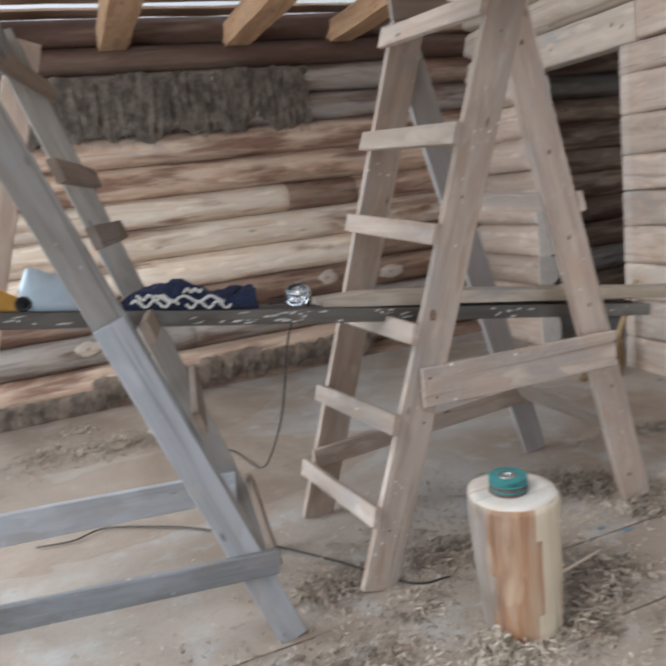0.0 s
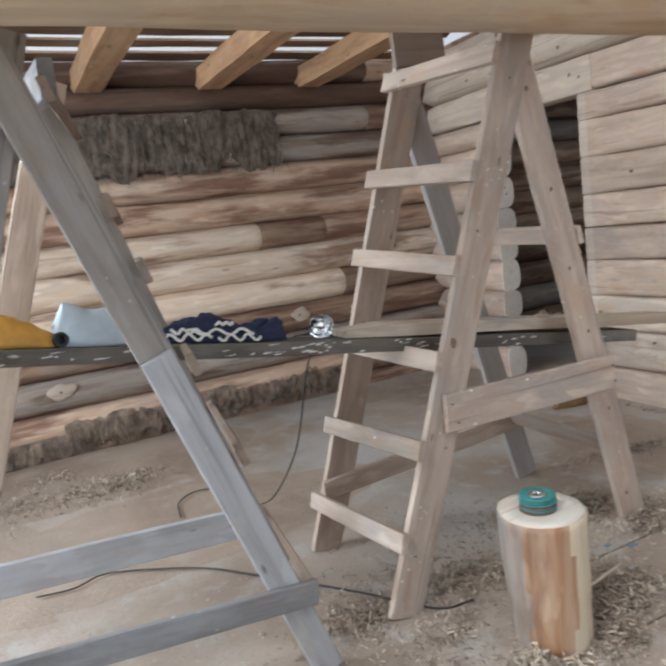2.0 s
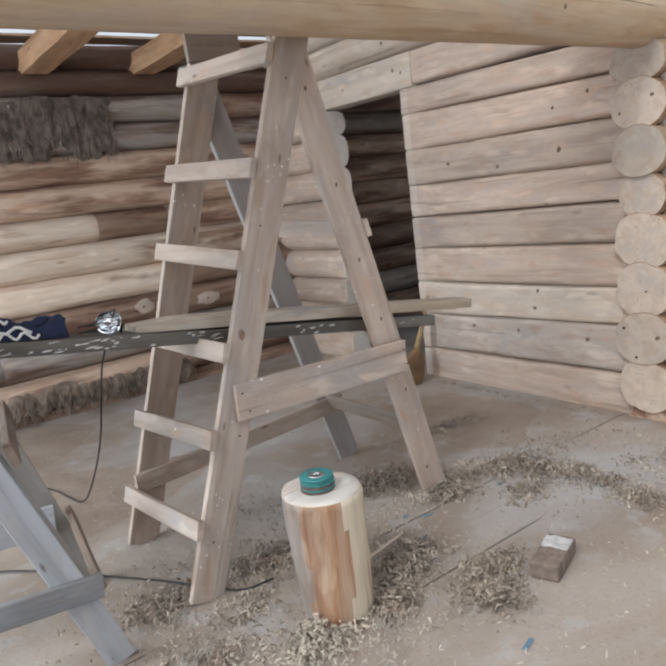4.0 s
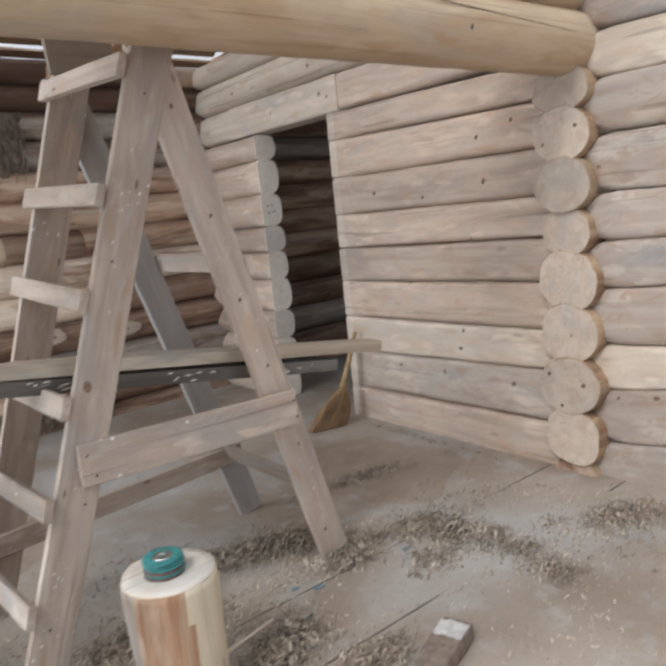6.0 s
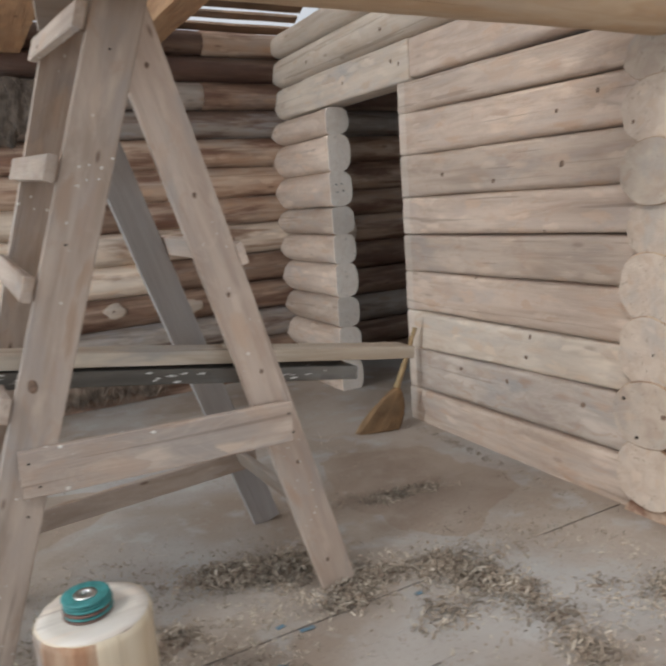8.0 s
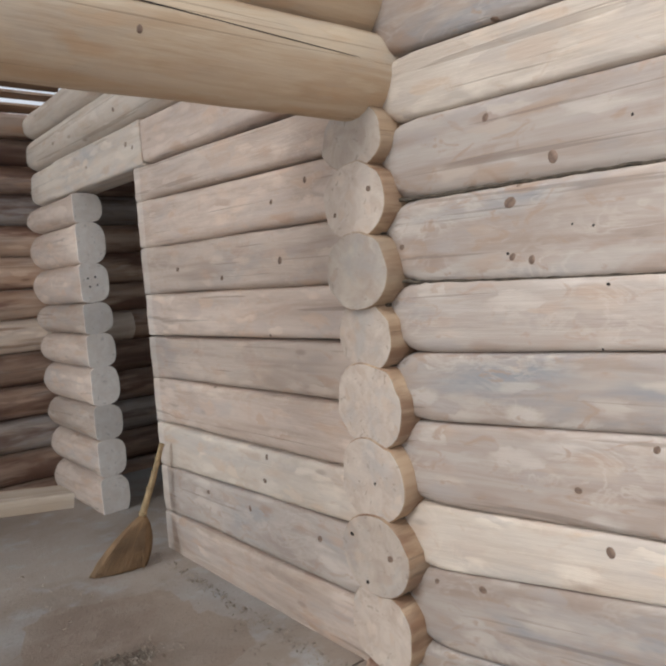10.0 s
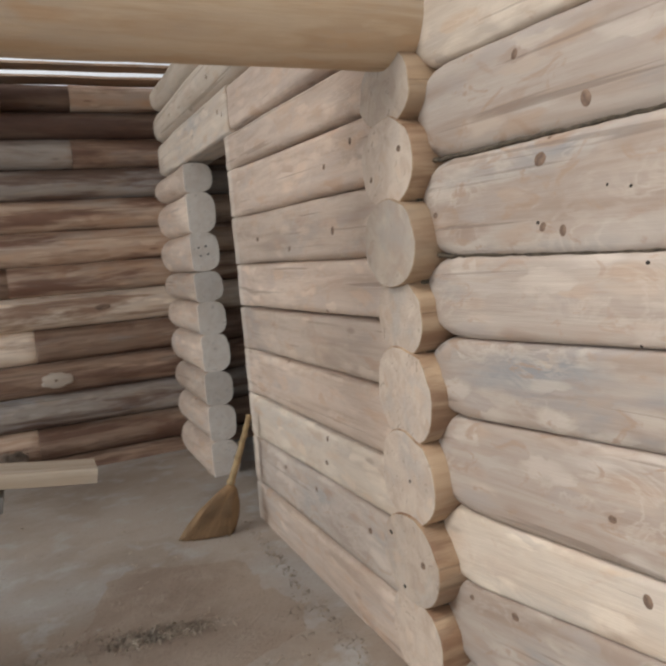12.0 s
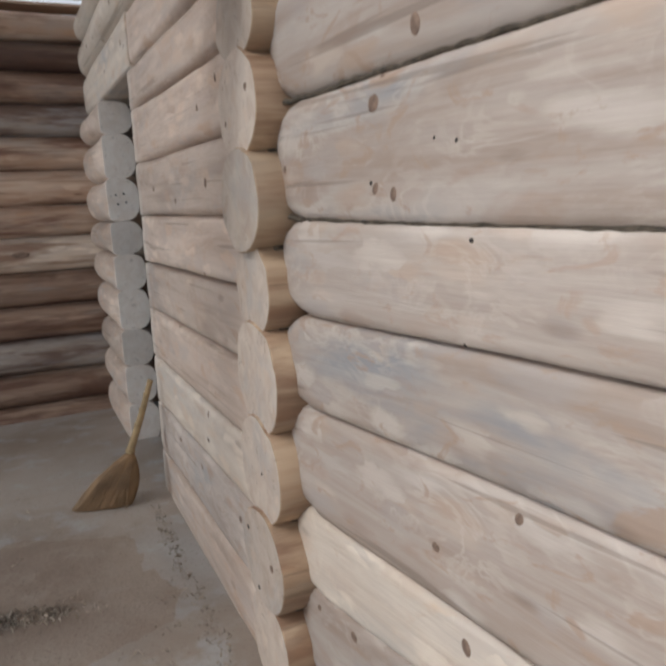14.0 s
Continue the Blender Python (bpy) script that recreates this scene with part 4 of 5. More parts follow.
# ---------------------------------------------------------------- shavings and dust
def curls(name, clusters, material, label, seed, size=1.0, many=0.8, lift=0.0):
    """Loose plane shavings: small curled strips heaped in clusters (x, y, spread x, spread y, count, heap height)."""
    rr = random.Random(seed)
    verts, faces = [], []
    for cx, cy, sx, sy, count, heap in clusters:
        for _ in range(int(count * many)):
            gx, gy = rr.gauss(0, 1), rr.gauss(0, 1)
            x, y = cx + gx * sx, cy + gy * sy
            if x > 3.48 or y > 5.42:
                continue
            z = lift + 0.003 + rr.random() ** 2 * heap * math.exp(-(gx * gx + gy * gy) / 2)
            r, w = size * rr.uniform(0.004, 0.013), (0.5 + 0.5 * size) * rr.uniform(0.0009, 0.003)
            arc, n = rr.uniform(1.2, 4.6), 5
            turn = Euler((rr.uniform(0, 6.3), rr.uniform(0, 6.3), rr.uniform(0, 6.3))).to_matrix()
            base = len(verts)
            for k in range(n + 1):
                a = arc * k / n
                for side in (-w, w):
                    p = turn @ Vector((r * math.cos(a), r * math.sin(a), side + a * 0.002))
                    verts.append((x + p.x, y + p.y, max(lift + 0.001, z + p.z)))
            faces += [(base + 2 * k, base + 2 * k + 1, base + 2 * k + 3, base + 2 * k + 2) for k in range(n)]
    me = bpy.data.meshes.new(name)
    me.from_pydata(verts, [], faces)
    me.materials.append(material)
    ob = new(name, me)
    return tagged(ob, label, "shavings", kind="stuff")


PALE_HEAPS = [
    (1.12, 2.10, 0.16, 0.14, 900, 0.05), (0.85, 1.95, 0.22, 0.16, 700, 0.04), (0.35, 2.0, 0.3, 0.15, 700, 0.03), (1.30, 1.78, 0.14, 0.10, 420, 0.05),
    (2.30, 2.40, 0.16, 0.09, 420, 0.04), (1.95, 2.35, 0.16, 0.10, 300, 0.03), (1.62, 2.15, 0.12, 0.10, 260, 0.03), (1.72, 1.95, 0.14, 0.08, 260, 0.03),
    (2.75, 2.05, 0.22, 0.14, 420, 0.03), (2.95, 1.72, 0.20, 0.13, 520, 0.04), (1.85, 1.72, 0.12, 0.08, 180, 0.02), (2.35, 1.40, 0.14, 0.10, 90, 0.02),
    (1.7, 1.42, 0.25, 0.12, 80, 0.02), (0.9, 2.75, 0.25, 0.2, 260, 0.03), (3.2, 1.9, 0.12, 0.12, 160, 0.03), (0.0, 2.4, 0.3, 0.2, 260, 0.02),
]
DARK_HEAPS = [
    (2.12, 2.62, 0.12, 0.12, 520, 0.09), (1.75, 2.75, 0.22, 0.10, 420, 0.05), (1.45, 2.95, 0.18, 0.12, 260, 0.04), (2.78, 2.30, 0.26, 0.09, 520, 0.05),
    (3.05, 1.62, 0.14, 0.12, 380, 0.06), (2.58, 2.98, 0.12, 0.05, 150, 0.03), (2.85, 2.55, 0.10, 0.05, 60, 0.02), (1.55, 2.3, 0.2, 0.15, 240, 0.03),
    (1.25, 2.65, 0.16, 0.12, 260, 0.04), (0.32, 4.62, 0.16, 0.13, 600, 0.08), (0.02, 4.88, 0.16, 0.15, 500, 0.08), (0.52, 4.62, 0.14, 0.10, 300, 0.05), (-0.2, 4.65, 0.15, 0.2, 300, 0.05),
    (1.15, 3.6, 0.15, 0.1, 90, 0.02), (0.5, 2.2, 0.35, 0.2, 420, 0.03), (0.95, 2.45, 0.15, 0.15, 260, 0.03), (1.05, 1.75, 0.3, 0.15, 260, 0.02),
    (2.55, 2.05, 0.3, 0.2, 160, 0.02), (1.9, 3.6, 0.6, 0.5, 120, 0.01), (2.7, 3.4, 0.4, 0.5, 120, 0.01), (3.25, 2.35, 0.08, 0.2, 80, 0.02), (3.45, 3.05, 0.02, 0.42, 300, 0.008), (3.36, 2.79, 0.04, 0.05, 40, 0.01),
]
curls("wood_shavings", PALE_HEAPS, SHAVING, "pale curled wood shavings scattered on the floor", 5)
curls("wood_shavings", DARK_HEAPS, SHAVING_DARK, "brown dusty shavings and moss on the floor", 6)


curls("wood_shavings", [(1.93, 2.575, 0.03, 0.02, 60, 0.015)], SHAVING, "few pale shavings lying on the split plank", 21, 1.2, 1.0, deck(1.93) + 0.058)
LITTER = [
    (2.60, 2.29, 0.06, 0.05, 300, 0.035), (2.66, 2.13, 0.06, 0.07, 320, 0.04), (2.71, 1.97, 0.07, 0.07, 320, 0.04), (2.70, 1.82, 0.06, 0.07, 260, 0.035), (2.66, 1.67, 0.05, 0.06, 160, 0.03),
    (2.93, 1.86, 0.08, 0.06, 200, 0.03), (3.14, 1.73, 0.09, 0.06, 260, 0.04), (3.30, 1.64, 0.07, 0.05, 160, 0.03), (2.45, 2.05, 0.08, 0.05, 120, 0.02),
    (2.11, 2.62, 0.07, 0.06, 420, 0.07), (1.98, 2.67, 0.08, 0.05, 300, 0.05), (1.86, 2.72, 0.08, 0.05, 200, 0.04), (1.74, 2.07, 0.07, 0.05, 240, 0.04), (1.65, 2.02, 0.06, 0.05, 220, 0.04),
    (1.86, 1.76, 0.07, 0.05, 260, 0.04), (1.74, 1.66, 0.06, 0.06, 240, 0.04), (1.49, 1.87, 0.06, 0.05, 180, 0.03), (2.22, 2.31, 0.06, 0.04, 180, 0.03), (2.35, 2.38, 0.08, 0.04, 180, 0.03),
    (2.84, 2.91, 0.07, 0.03, 130, 0.02), (2.72, 2.93, 0.05, 0.03, 70, 0.015), (2.96, 2.89, 0.05, 0.03, 60, 0.015), 
    (1.10, 2.18, 0.10, 0.07, 220, 0.04), (0.92, 2.05, 0.12, 0.08, 240, 0.03), (0.62, 2.02, 0.14, 0.08, 240, 0.03), (0.30, 2.02, 0.14, 0.08, 240, 0.03), (0.88, 2.47, 0.10, 0.07, 220, 0.03),
    (1.30, 2.45, 0.10, 0.06, 200, 0.03), (1.55, 2.42, 0.10, 0.06, 160, 0.03), (0.12, 4.62, 0.12, 0.09, 200, 0.05), (0.32, 4.58, 0.12, 0.09, 240, 0.06), (0.54, 4.66, 0.10, 0.08, 160, 0.04), (0.06, 4.97, 0.12, 0.10, 240, 0.06), (-0.18, 4.70, 0.12, 0.12, 160, 0.04),
]
curls("shaving_pile", [(1.19, 1.91, 0.045, 0.035, 520, 0.075), (1.11, 1.86, 0.05, 0.035, 260, 0.04), (1.25, 1.86, 0.04, 0.03, 160, 0.04)], SHAVING, "small pile of pale curled shavings against the stump", 23, 1.5, 1.0)
curls("shaving_clumps", LITTER, SHAVING_DARK, "tangled brown shavings in clumps on the floor", 15, 1.5, 1.8)
curls("shaving_clumps", LITTER, SHAVING, "pale tangled shavings on the brown clumps", 16, 1.6, 0.45)


def heap(name, cx, cy, rx, ry, h, seed, label, material=DUST):
    """A low heap of sawdust with a soft uneven edge."""
    bm = bmesh.new()
    n, rings = 48, 14
    rows = []
    for i in range(rings + 1):
        t = i / rings
        row = []
        for k in range(n):
            a = 2 * math.pi * k / n
            wob = 1 + 0.25 * noise.noise((math.cos(a) * 1.5, math.sin(a) * 1.5, seed))
            x, y = cx + rx * t * wob * math.cos(a), cy + ry * t * wob * math.sin(a)
            z = h * (1 - t * t) ** 2 * (1 + 0.5 * noise.noise((x * 4, y * 4, seed))) + 0.006 * (1 - t) * noise.noise((x * 17, y * 17, seed)) - 0.003 * t
            row.append(bm.verts.new((x, min(y, 5.46), z)))
        rows.append(row)
    for a, b in zip(rows, rows[1:]):
        for k in range(n):
            bm.faces.new((a[k], a[(k + 1) % n], b[(k + 1) % n], b[k]))
    bmesh.ops.remove_doubles(bm, verts=bm.verts, dist=1e-5)
    return tagged(part(name, bm, material), label, "sawdust", kind="stuff")


heap("sawdust_heap", 0.2, 5.0, 1.5, 0.75, 0.028, 1, "low heap of brown sawdust against the log wall", SAWDUST)
heap("sawdust_heap", 0.35, 3.75, 1.5, 0.75, 0.010, 4, "wide drift of brown sawdust on the floor", SAWDUST)
heap("sawdust_heap", 2.95, 3.0, 0.62, 0.75, 0.006, 8, "thin brown sawdust trodden by the log wall", SAWDUST)
heap("sawdust_heap", -0.9, 4.1, 1.1, 0.9, 0.03, 6, "wide drift of brown sawdust on the floor", SAWDUST)


def clump(cx, cy, rx, ry, h, seed):
    ob = heap("moss_clump", cx, cy, rx, ry, h, seed, "dark brown moss and tow clump on the floor")
    ob.data.materials.clear()
    ob.data.materials.append(TOW_BROWN)
    for v in ob.data.vertices:
        v.co.z += 0.012 * noise.noise(v.co * 38) * (v.co.z > 0.004)


for k, (cx, cy, sx, sy, count, high) in enumerate(LITTER):
    if count >= 160:
        clump(cx, cy, sx * 1.25, sy * 1.25, high * 0.55, 11 + k)
heap("sawdust_heap", 1.15, 2.12, 0.5, 0.3, 0.022, 2, "thin drift of sawdust round the ladder feet")
heap("sawdust_heap", 2.85, 1.9, 0.6, 0.4, 0.022, 3, "thin drift of sawdust by the log ends")

# ---------------------------------------------------------------- stump with discs
stump = thing("chopping_block", (1.333, 2.01, 0), "peeled pine stump with orange streaks on the floor", "stump")


def bm_stump(height, radius, seed):
    """Axis along X, so that the grain runs up the stump."""
    bm = bmesh.new()
    sides, rows = 48, 22
    rings = []
    for i in range(rows + 1):
        x = height * i / rows
        ring = []
        for k in range(sides):
            a = 2 * math.pi * k / sides
            r = radius * (1 + 0.04 * noise.noise((math.cos(a) * 1.4, math.sin(a) * 1.4, seed)) + 0.03 * noise.noise((math.cos(a) * 5, math.sin(a) * 5, seed + x)))
            r += 0.004 * noise.noise((x * 9, math.cos(a) * 4, math.sin(a) * 4))
            r -= 0.034 * (1 - i / rows) ** 1.4 * max(0.0, math.cos(a - 2.55)) ** 1.5
            if i == 0:
                r *= 0.96
            if i == rows:
                r *= 0.975
            ring.append(bm.verts.new((x, r * math.cos(a), r * math.sin(a))))
        rings.append(ring)
    for a, c in zip(rings, rings[1:]):
        for k in range(sides):
            bm.faces.new((a[k], a[(k + 1) % sides], c[(k + 1) % sides], c[k]))
    bm.faces.new(rings[0][::-1])
    bm.faces.new(rings[-1])
    return bm


UP = axes((1.333, 2.01, 0.0), (1.337, 2.005, 0.44), (1, 0, 0))
trunk = part("trunk", bm_stump(0.44, 0.137, 2.0), STUMP, stump, "", UP)
trunk.data.materials.append(STUMP_BARK)
trunk.data.materials.append(STUMP_ORANGE)
for poly in trunk.data.polygons:
    c = UP.to_3x3() @ poly.center
    a = math.degrees(math.atan2(c.y, c.x)) + 14 * noise.noise(Vector((c.z * 9, c.x * 8, 3.0)))
    poly.material_index = 1 if a < -152 or a > 60 else 2 if a < -92 else 0
part("cut_face", bm_lathe([(0.0, 0.0035), (0.10, 0.003), (0.129, 0.0015), (0.131, -0.004)], 40), STUMP_TOP, stump, "pale sawn top", Matrix.Translation((1.337, 2.005, 0.4405)))
for k in range(7):
    a = -0.9 + k * 0.16
    p = (1.333 + 0.132 * math.cos(a), 2.01 + 0.132 * math.sin(a))
    board("split_strip", (p[0], p[1], 0.02 + 0.02 * (k % 3)), (p[0], p[1], 0.437), (-math.sin(a), math.cos(a), 0), 0.017, 0.012, LIGHTPLANK if k % 2 else CUT, stump, 800 + k)
splinter = part("splinter", bm_tube([(1.415, 1.95, 0.15), (1.50, 1.955, 0.158), (1.63, 1.966, 0.17)], 0.0075, 6, 0.004), CUT, stump, "pale splinter sticking out of the side")
discs = thing("cutting_discs", (1.327, 2.005, 0.444), "stack of worn teal cutting discs on the stump", "discs")
for i in range(6):
    r = 0.0575 - 0.0006 * (i % 3)
    z = 0.444 + i * 0.0088
    prof = [(0.012, 0.0), (r - 0.002, 0.0), (r, 0.001), (r, 0.0055), (r - 0.002, 0.0068), (0.034, 0.0062), (0.026, 0.0036), (0.012, 0.0036), (0.012, 0.0)]
    m = Matrix.Translation((1.327 + 0.002 * math.sin(i * 2.3), 2.005 + 0.002 * math.cos(i * 1.7), z)) @ pose(0, 0, 0, 0, 0, 40 * i)
    d = part("disc", bm_lathe(prof, 40), TEAL if i > 2 or i == 1 else DISCRED, discs, "", m)
    if i == 5:
        part("bush", bm_lathe([(0.0125, 0.003), (0.027, 0.0042), (0.027, 0.0072), (0.0125, 0.0074), (0.0125, 0.003)], 28), STEEL, d, "bright metal bush", m)

# ---------------------------------------------------------------- brick
brick = thing("brick", (2.03, 1.625, 0), "loose brown brick with a patch of white mortar", "brick")
BR = Matrix.Translation((2.03, 1.625, 0.0)) @ pose(0, 0, 0, 0, 0, 19)
bm = bm_box(0.215, 0.10, 0.06, 0.006, (0, 0, 0.0305))
bmesh.ops.subdivide_edges(bm, edges=[e for e in bm.edges if e.calc_length() > 0.05], cuts=5, use_grid_fill=True)
for v in bm.verts:
    v.co += Vector((noise.noise(v.co * 40), noise.noise(v.co * 40 + Vector((5, 0, 0))), 0.5 * noise.noise(v.co * 40 + Vector((0, 9, 0))))) * 0.0025
part("body", bm, BRICK, brick, "", BR)
bm = bm_box(0.075, 0.094, 0.010, 0.002)
bmesh.ops.subdivide_edges(bm, edges=[e for e in bm.edges if e.calc_length() > 0.03], cuts=6, use_grid_fill=True)
for v in bm.verts:
    v.co += Vector((0.012 * noise.noise(Vector((v.co.y * 40, 1, 0))), 0.002 * noise.noise(v.co * 60), 0.002 * noise.noise(v.co * 50)))
part("mortar", bm, BRICK_MORTAR, brick, "white mortar patch", BR @ Matrix.Translation((0.048, 0.0, 0.0615)))

# ---------------------------------------------------------------- broom
broom = thing("broom", (3.26, 3.74, 0), "short brown straw hand broom leaning at the doorway", "broom")
TOP, NECK, FOOT = Vector((3.505, 3.695, 0.605)), Vector((3.38, 3.735, 0.25)), Vector((3.228, 3.735, 0.0))
part("handle", bm_tube(smooth_path([TOP, TOP.lerp(NECK, 0.5) + Vector((0.004, 0, 0)), NECK], 6), 0.0125, 12, 0.019), TWINE, broom, "twine-bound handle")
bm = bmesh.new()
rows, sides = 14, 56
rings = []
e1, e2 = Vector((0.95, -0.27, 0.0)).normalized(), Vector((0.27, 0.95, 0.0)).normalized()
for i in range(rows + 1):
    t = i / rows
    c = NECK.lerp(FOOT + Vector((0, 0, 0.006)), t)
    wx, wy = 0.018 + 0.118 * math.sin(min(1, t * 1.02) * math.pi / 2) ** 0.85, 0.018 + 0.014 * t
    ring = []
    for k in range(sides):
        a = 2 * math.pi * k / sides
        rid = 1 + 0.07 * math.sin(k * 2.9) * t + 0.05 * noise.noise((k * 0.9, t * 2, 3))
        drop = 0.02 * noise.noise((k * 0.8, 1, 1)) * (t > 0.97)
        ring.append(bm.verts.new(c + e1 * wx * math.cos(a) * rid + e2 * wy * math.sin(a) * rid + Vector((0, 0, max(-0.004, drop)))))
    rings.append(ring)
for a, c in zip(rings, rings[1:]):
    for k in range(sides):
        bm.faces.new((a[k], a[(k + 1) % sides], c[(k + 1) % sides], c[k]))
bm.faces.new(rings[0]), bm.faces.new(rings[-1][::-1])
FAN = axes(NECK, FOOT, e2)
bmesh.ops.transform(bm, matrix=FAN.inverted(), verts=bm.verts)
head = part("head", bm, STRAW, broom, "fan of brown straw", FAN)
for t, r in ((0.02, 0.0145), (0.2, 0.0155), (0.4, 0.0165), (0.62, 0.0185), (0.97, 0.0225)):
    c, dirn = TOP.lerp(NECK, t), (NECK - TOP).normalized()
    part("binding", bm_tube([c - dirn * 0.006, c + dirn * 0.006], r, 12), TWINE, broom)
rr = random.Random(12)
bm = bmesh.new()
for _ in range(90):
    u = rr.uniform(-1, 1)
    s0 = NECK.lerp(FOOT, rr.uniform(0.1, 0.5)) + e1 * u * 0.05 - e2 * 0.026
    s1 = FOOT + e1 * u * 0.125 - e2 * rr.uniform(0.02, 0.04) + Vector((0, 0, rr.uniform(0.0, 0.012)))
    w = e1 * 0.0012
    bm.faces.new([bm.verts.new(c) for c in (s0 - w, s0 + w, s1 + w, s1 - w)])
part("bristles", bm, STRAW, head, "loose straws")

# ---------------------------------------------------------------- what lies on the plank
def drape(x0, x1, yc, depth, heights, seed, folds, material, name, parent, label=""):
    """A soft lump on the sloping plank: a dome with folds, its height given at even steps along x."""
    bm = bmesh.new()
    nx, ny = 54, 26
    rows = []
    for i in range(nx + 1):
        t = i / nx
        x = x0 + (x1 - x0) * t
        f = t * (len(heights) - 1)
        k = min(int(f), len(heights) - 2)
        h = heights[k] + (heights[k + 1] - heights[k]) * (f - k)
        row = []
        for j in range(ny + 1):
            v = -1 + 2 * j / ny
            crease = noise.noise((x * folds, v * 1.6, seed)) * 0.35 + noise.noise((x * folds * 2.7, v * 4, seed)) * 0.16
            z = h * max(0.0, 1 - abs(v) ** 2.6) * (1 + crease) + 0.003
            row.append(bm.verts.new((x + 0.012 * noise.noise((v * 3, x * 20, seed)), yc + depth * v * (0.85 + 0.15 * math.sin(t * 3.14)), deck(x) + max(0.002, z))))
        rows.append(row)
    for a, b in zip(rows, rows[1:]):
        for j in range(ny):
            bm.faces.new((a[j], b[j], b[j + 1], a[j + 1]))
    edge = [e for e in bm.edges if e.is_boundary]
    bmesh.ops.holes_fill(bm, edges=edge, sides=0)
    return part(name, bm, material, parent, label)


jacket = thing("jacket", (0.57, 2.58, deck(0.57)), "crumpled navy garment with white stripes on the plank", "jacket")
drape(0.355, 0.775, 2.58, 0.072, (0.015, 0.045, 0.06, 0.07, 0.085, 0.08, 0.062, 0.05, 0.052, 0.07, 0.062), 3, 16, NAVY, "body", jacket)
for k, (xa, xb, za, amp) in enumerate(((0.38, 0.52, 0.022, 0.011), (0.45, 0.66, 0.036, 0.010), (0.40, 0.50, 0.04, 0.008), (0.54, 0.68, 0.018, 0.011), (0.54, 0.60, 0.062, 0.005))):
    pts = []
    for i in range(15):
        t = i / 14
        x = xa + (xb - xa) * t
        zz = za + amp * math.sin(t * 16 + k)
        pts.append((x, 2.505 + zz * 0.38 - 0.006, deck(x) + zz))
    bm = bm_tube(pts, 0.0048, 6)
    part("stripe", bm, WHITECLOTH, jacket, "white stripe")
bag = thing("plastic_bag", (0.19, 2.58, deck(0.19)), "crumpled pale blue plastic bag with dark print on the plank", "bag")
drape(0.075, 0.315, 2.58, 0.065, (0.06, 0.115, 0.118, 0.115, 0.105, 0.09, 0.06), 8, 9, BLUEBAG, "sack", bag)
for k in range(4):
    x = 0.262 + 0.012 * k
    part("print_bar", bm_box(0.006, 0.003, 0.018, 0.0005), BLACK, bag, "", Matrix.Translation((x, 2.5235, deck(x) + 0.03)) @ pose(0, 0, 0, 28, 0, 0), False)
sack = thing("plastic_bag", (-0.05, 2.58, deck(-0.05)), "orange-yellow plastic bag lying on the plank", "bag")
drape(-0.30, 0.085, 2.58, 0.06, (0.03, 0.06, 0.075, 0.085, 0.09, 0.08, 0.055, 0.02), 5, 14, YELLOWBAG, "sack", sack)
roll = thing("tape_roll", (0.085, 2.525, deck(0.085)), "small black tape roll on the plank", "tape")
part("roll", bm_lathe([(0.012, 0), (0.022, 0), (0.022, 0.014), (0.012, 0.014), (0.012, 0)], 24), BLACK, roll, "", Matrix.Translation((0.085, 2.522, deck(0.085) + 0.023)) @ pose(0, 0, 0, 80, 0, 20))

lamp = thing("work_lamp", (0.92, 2.555, deck(0.92)), "small silver reflector lamp standing on the plank", "lamp")
LM = Matrix.Translation((0.918, 2.555, deck(0.918) + 0.046)) @ pose(0, 0, 0, 100, 0, -12) @ Matrix.Scale(1.12, 4)
bm = bm_lathe([(0.010, -0.035), (0.022, -0.028), (0.033, -0.012), (0.038, 0.006), (0.0385, 0.010), (0.036, 0.009), (0.030, -0.006), (0.018, -0.018), (0.010, -0.022), (0.010, -0.035)], 14)
for v in bm.verts:
    v.co += Vector((noise.noise(v.co * 60), noise.noise(v.co * 60 + Vector((3, 0, 0))), noise.noise(v.co * 60 + Vector((0, 3, 0))))) * 0.004
part("reflector", bm, CHROME, lamp, "crumpled silver reflector", LM, smooth=False)
part("bulb", bm_lathe([(0.0, 0.014), (0.012, 0.010), (0.017, 0.0), (0.013, -0.010), (0.008, -0.02), (0.0, -0.021)], 20), CHROME, lamp, "", LM)
part("socket", bm_lathe([(0.0, -0.06), (0.012, -0.06), (0.013, -0.04), (0.012, -0.03), (0.0, -0.03)], 16), BLACK, lamp, "black socket", LM)
part("clip", bm_tube([(0.955, 2.56, deck(0.95) + 0.004), (0.965, 2.57, deck(0.95) + 0.05), (0.945, 2.575, deck(0.95) + 0.085)], 0.006, 8), BLACK, lamp, "dark clip handle")
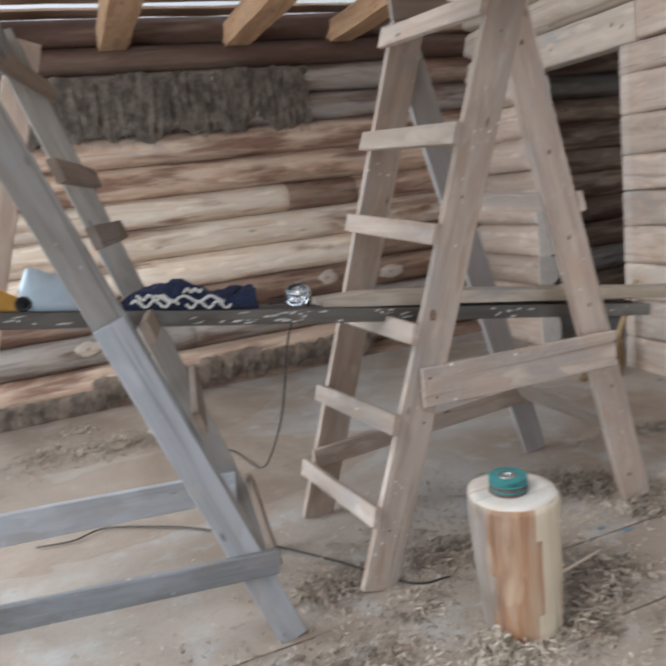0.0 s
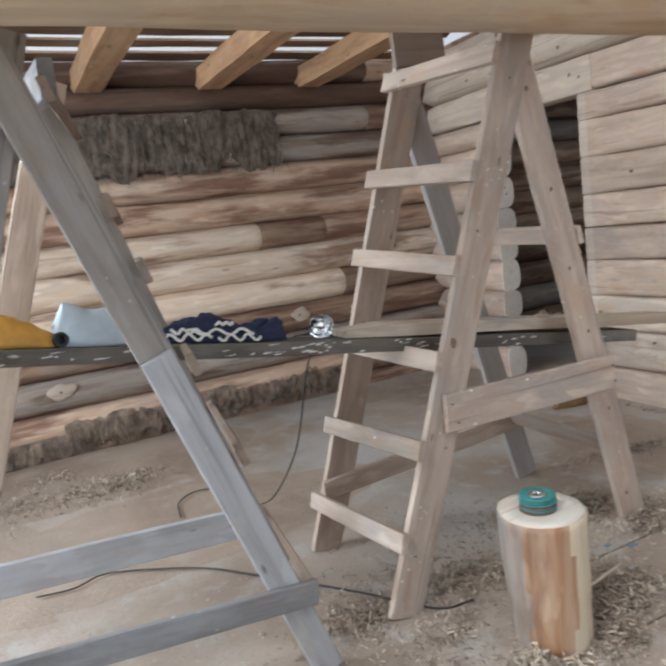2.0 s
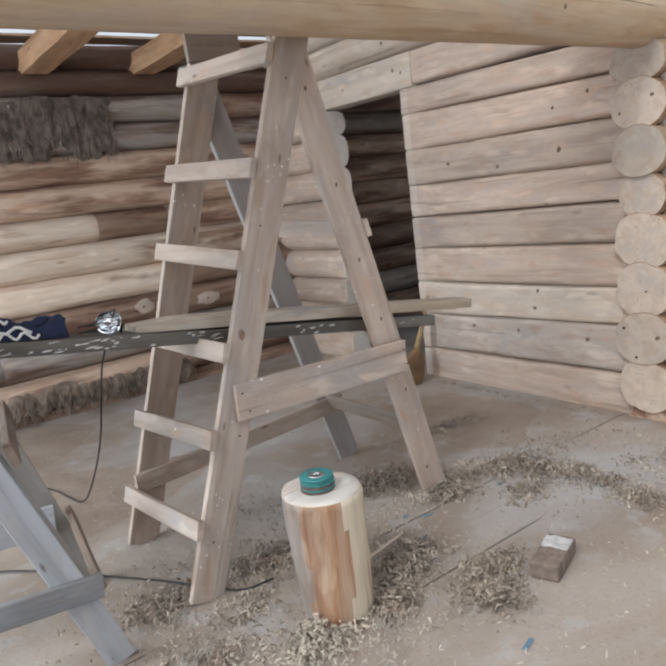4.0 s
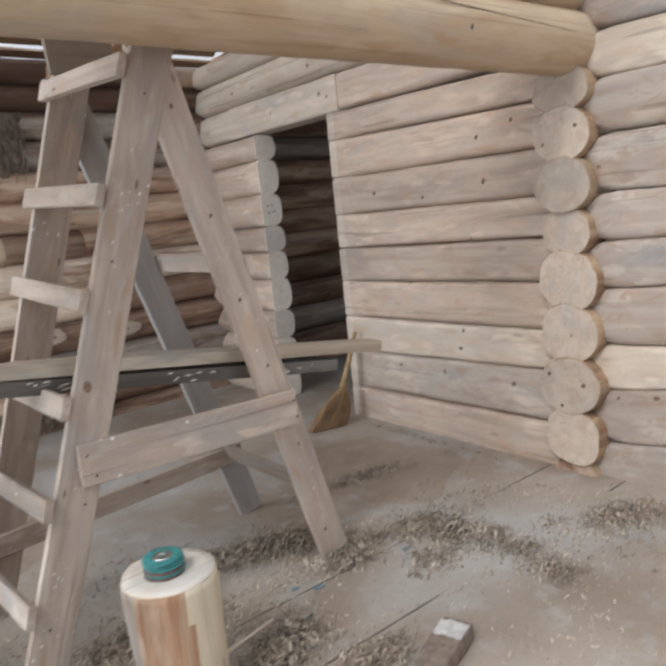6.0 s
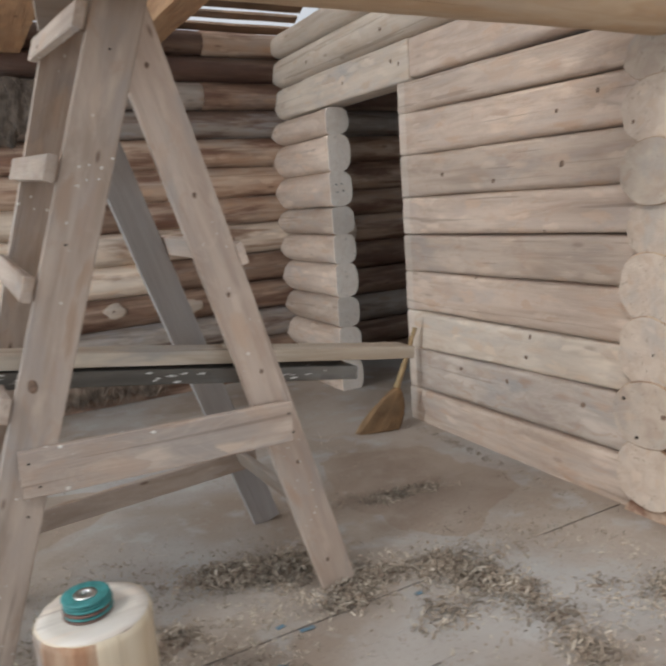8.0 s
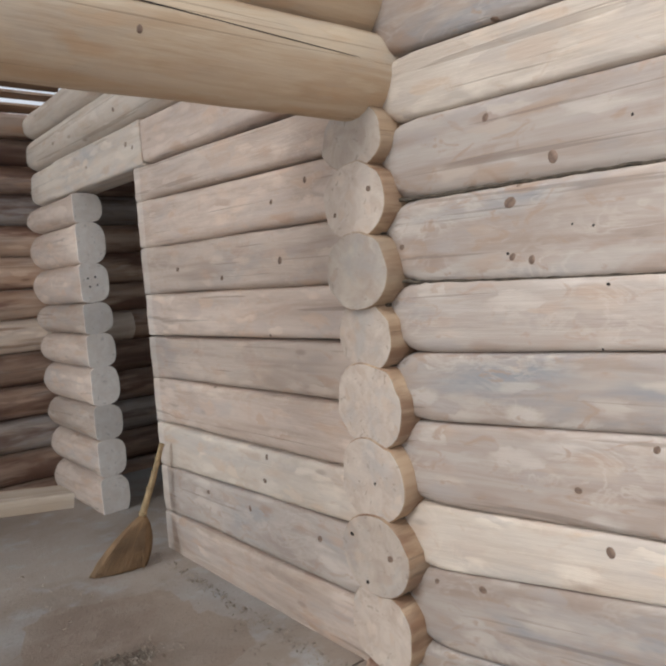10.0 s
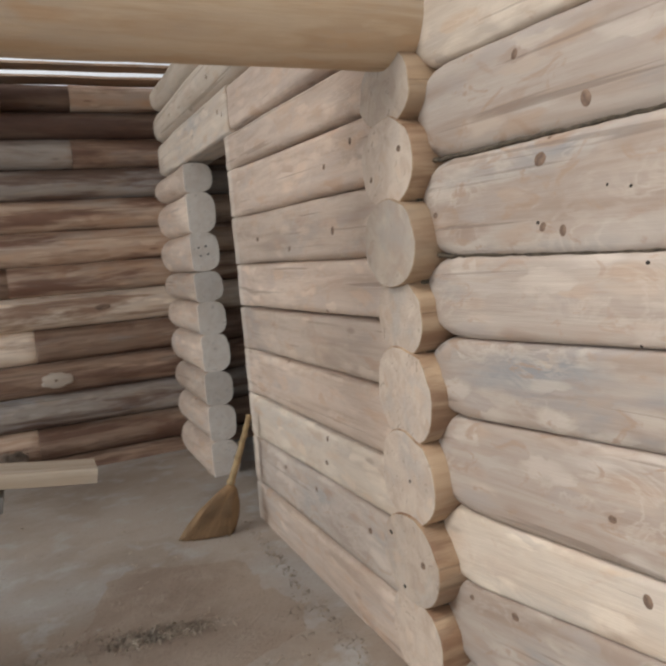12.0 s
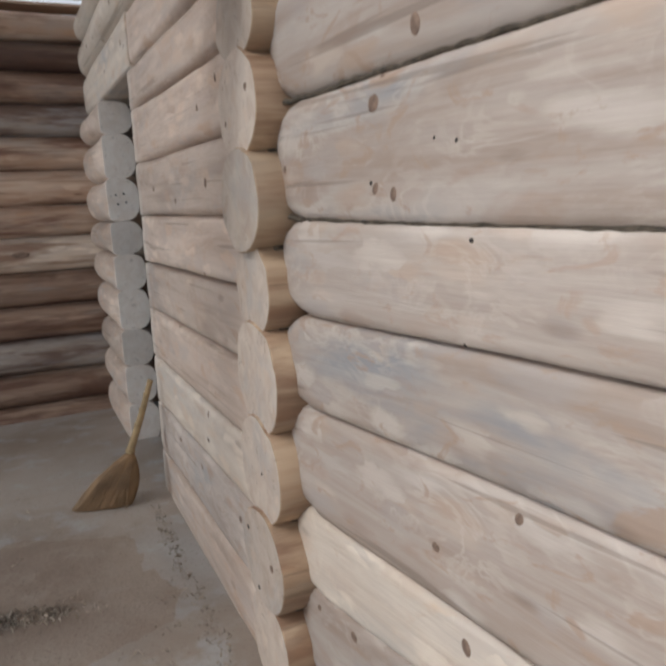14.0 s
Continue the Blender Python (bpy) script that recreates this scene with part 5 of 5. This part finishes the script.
wire = part("wire_coil", bm_tube(smooth_path([(0.90 - 0.05 + 0.035 * math.cos(a * 0.7), 2.555 + 0.025 * math.sin(a * 0.7), deck(0.85) + 0.006 + 0.0022 * a) for a in range(18)], 3), 0.0028, 6), BLACK, None)
tagged(wire, "black wire coiled on the plank", "wire")

cable = part("power_cable", bm_tube(smooth_path([(0.93, 2.64, deck(0.93) + 0.006), (0.935, 2.68, deck(0.93) - 0.05), (0.91, 2.72, 0.86), (0.885, 2.85, 0.55), (0.89, 3.2, 0.24), (0.93, 3.6, 0.05), (0.92, 3.78, 0.019), (0.87, 4.02, 0.019), (0.74, 4.10, 0.019), (0.62, 4.0, 0.019), (0.58, 3.8, 0.019)], 8), 0.0038, 6), BLACK, None)
tagged(cable, "thin black cable hanging from plank to floor", "cable")
cord = part("power_cable", bm_tube(smooth_path([(-0.13, 3.43, 0.019), (0.02, 3.40, 0.019), (0.155, 3.44, 0.019), (0.38, 3.31, 0.019), (0.55, 3.17, 0.019), (0.70, 2.97, 0.019), (0.95, 2.62, 0.019), (1.13, 2.35, 0.012), (1.26, 2.30, 0.019)], 8), 0.004, 6), BLACK, None)
tagged(cord, "thin black cable lying on the dusty floor", "cable")
for i, (x, y, l, a) in enumerate(((2.0, 2.24, 0.05, 0), (1.93, 2.3, 0.03, 10), (1.62, 1.42, 0.06, 20), (1.86, 2.12, 0.03, 0), (2.42, 2.2, 0.03, 5))):
    bm = bm_box(l, 0.016, 0.002, 0.0005)
    s = part("film_scrap", bm, FILM, None, "", Matrix.Translation((x, y, 0.0035)) @ pose(0, 0, 0, 0, 0, a - 4), False)
    tagged(s, "scrap of blue-grey film on the floor", "scrap", "film scraps")

# ---------------------------------------------------------------- drying cracks in the spanning log
for pts in (((2.2, 1.957, 2.105), (2.6, 1.954, 2.075), (3.0, 1.953, 2.055), (3.44, 1.953, 2.035)), ((2.9, 1.968, 1.975), (3.15, 1.966, 1.98), (3.3, 1.968, 1.97)), ((0.4, 1.954, 2.06), (0.8, 1.953, 2.055), (1.3, 1.954, 2.07))):
    part("crack", bm_tube(smooth_path(pts, 10), 0.0026, 5, 0.0012), HOLE, wall_partition, "dark drying crack")
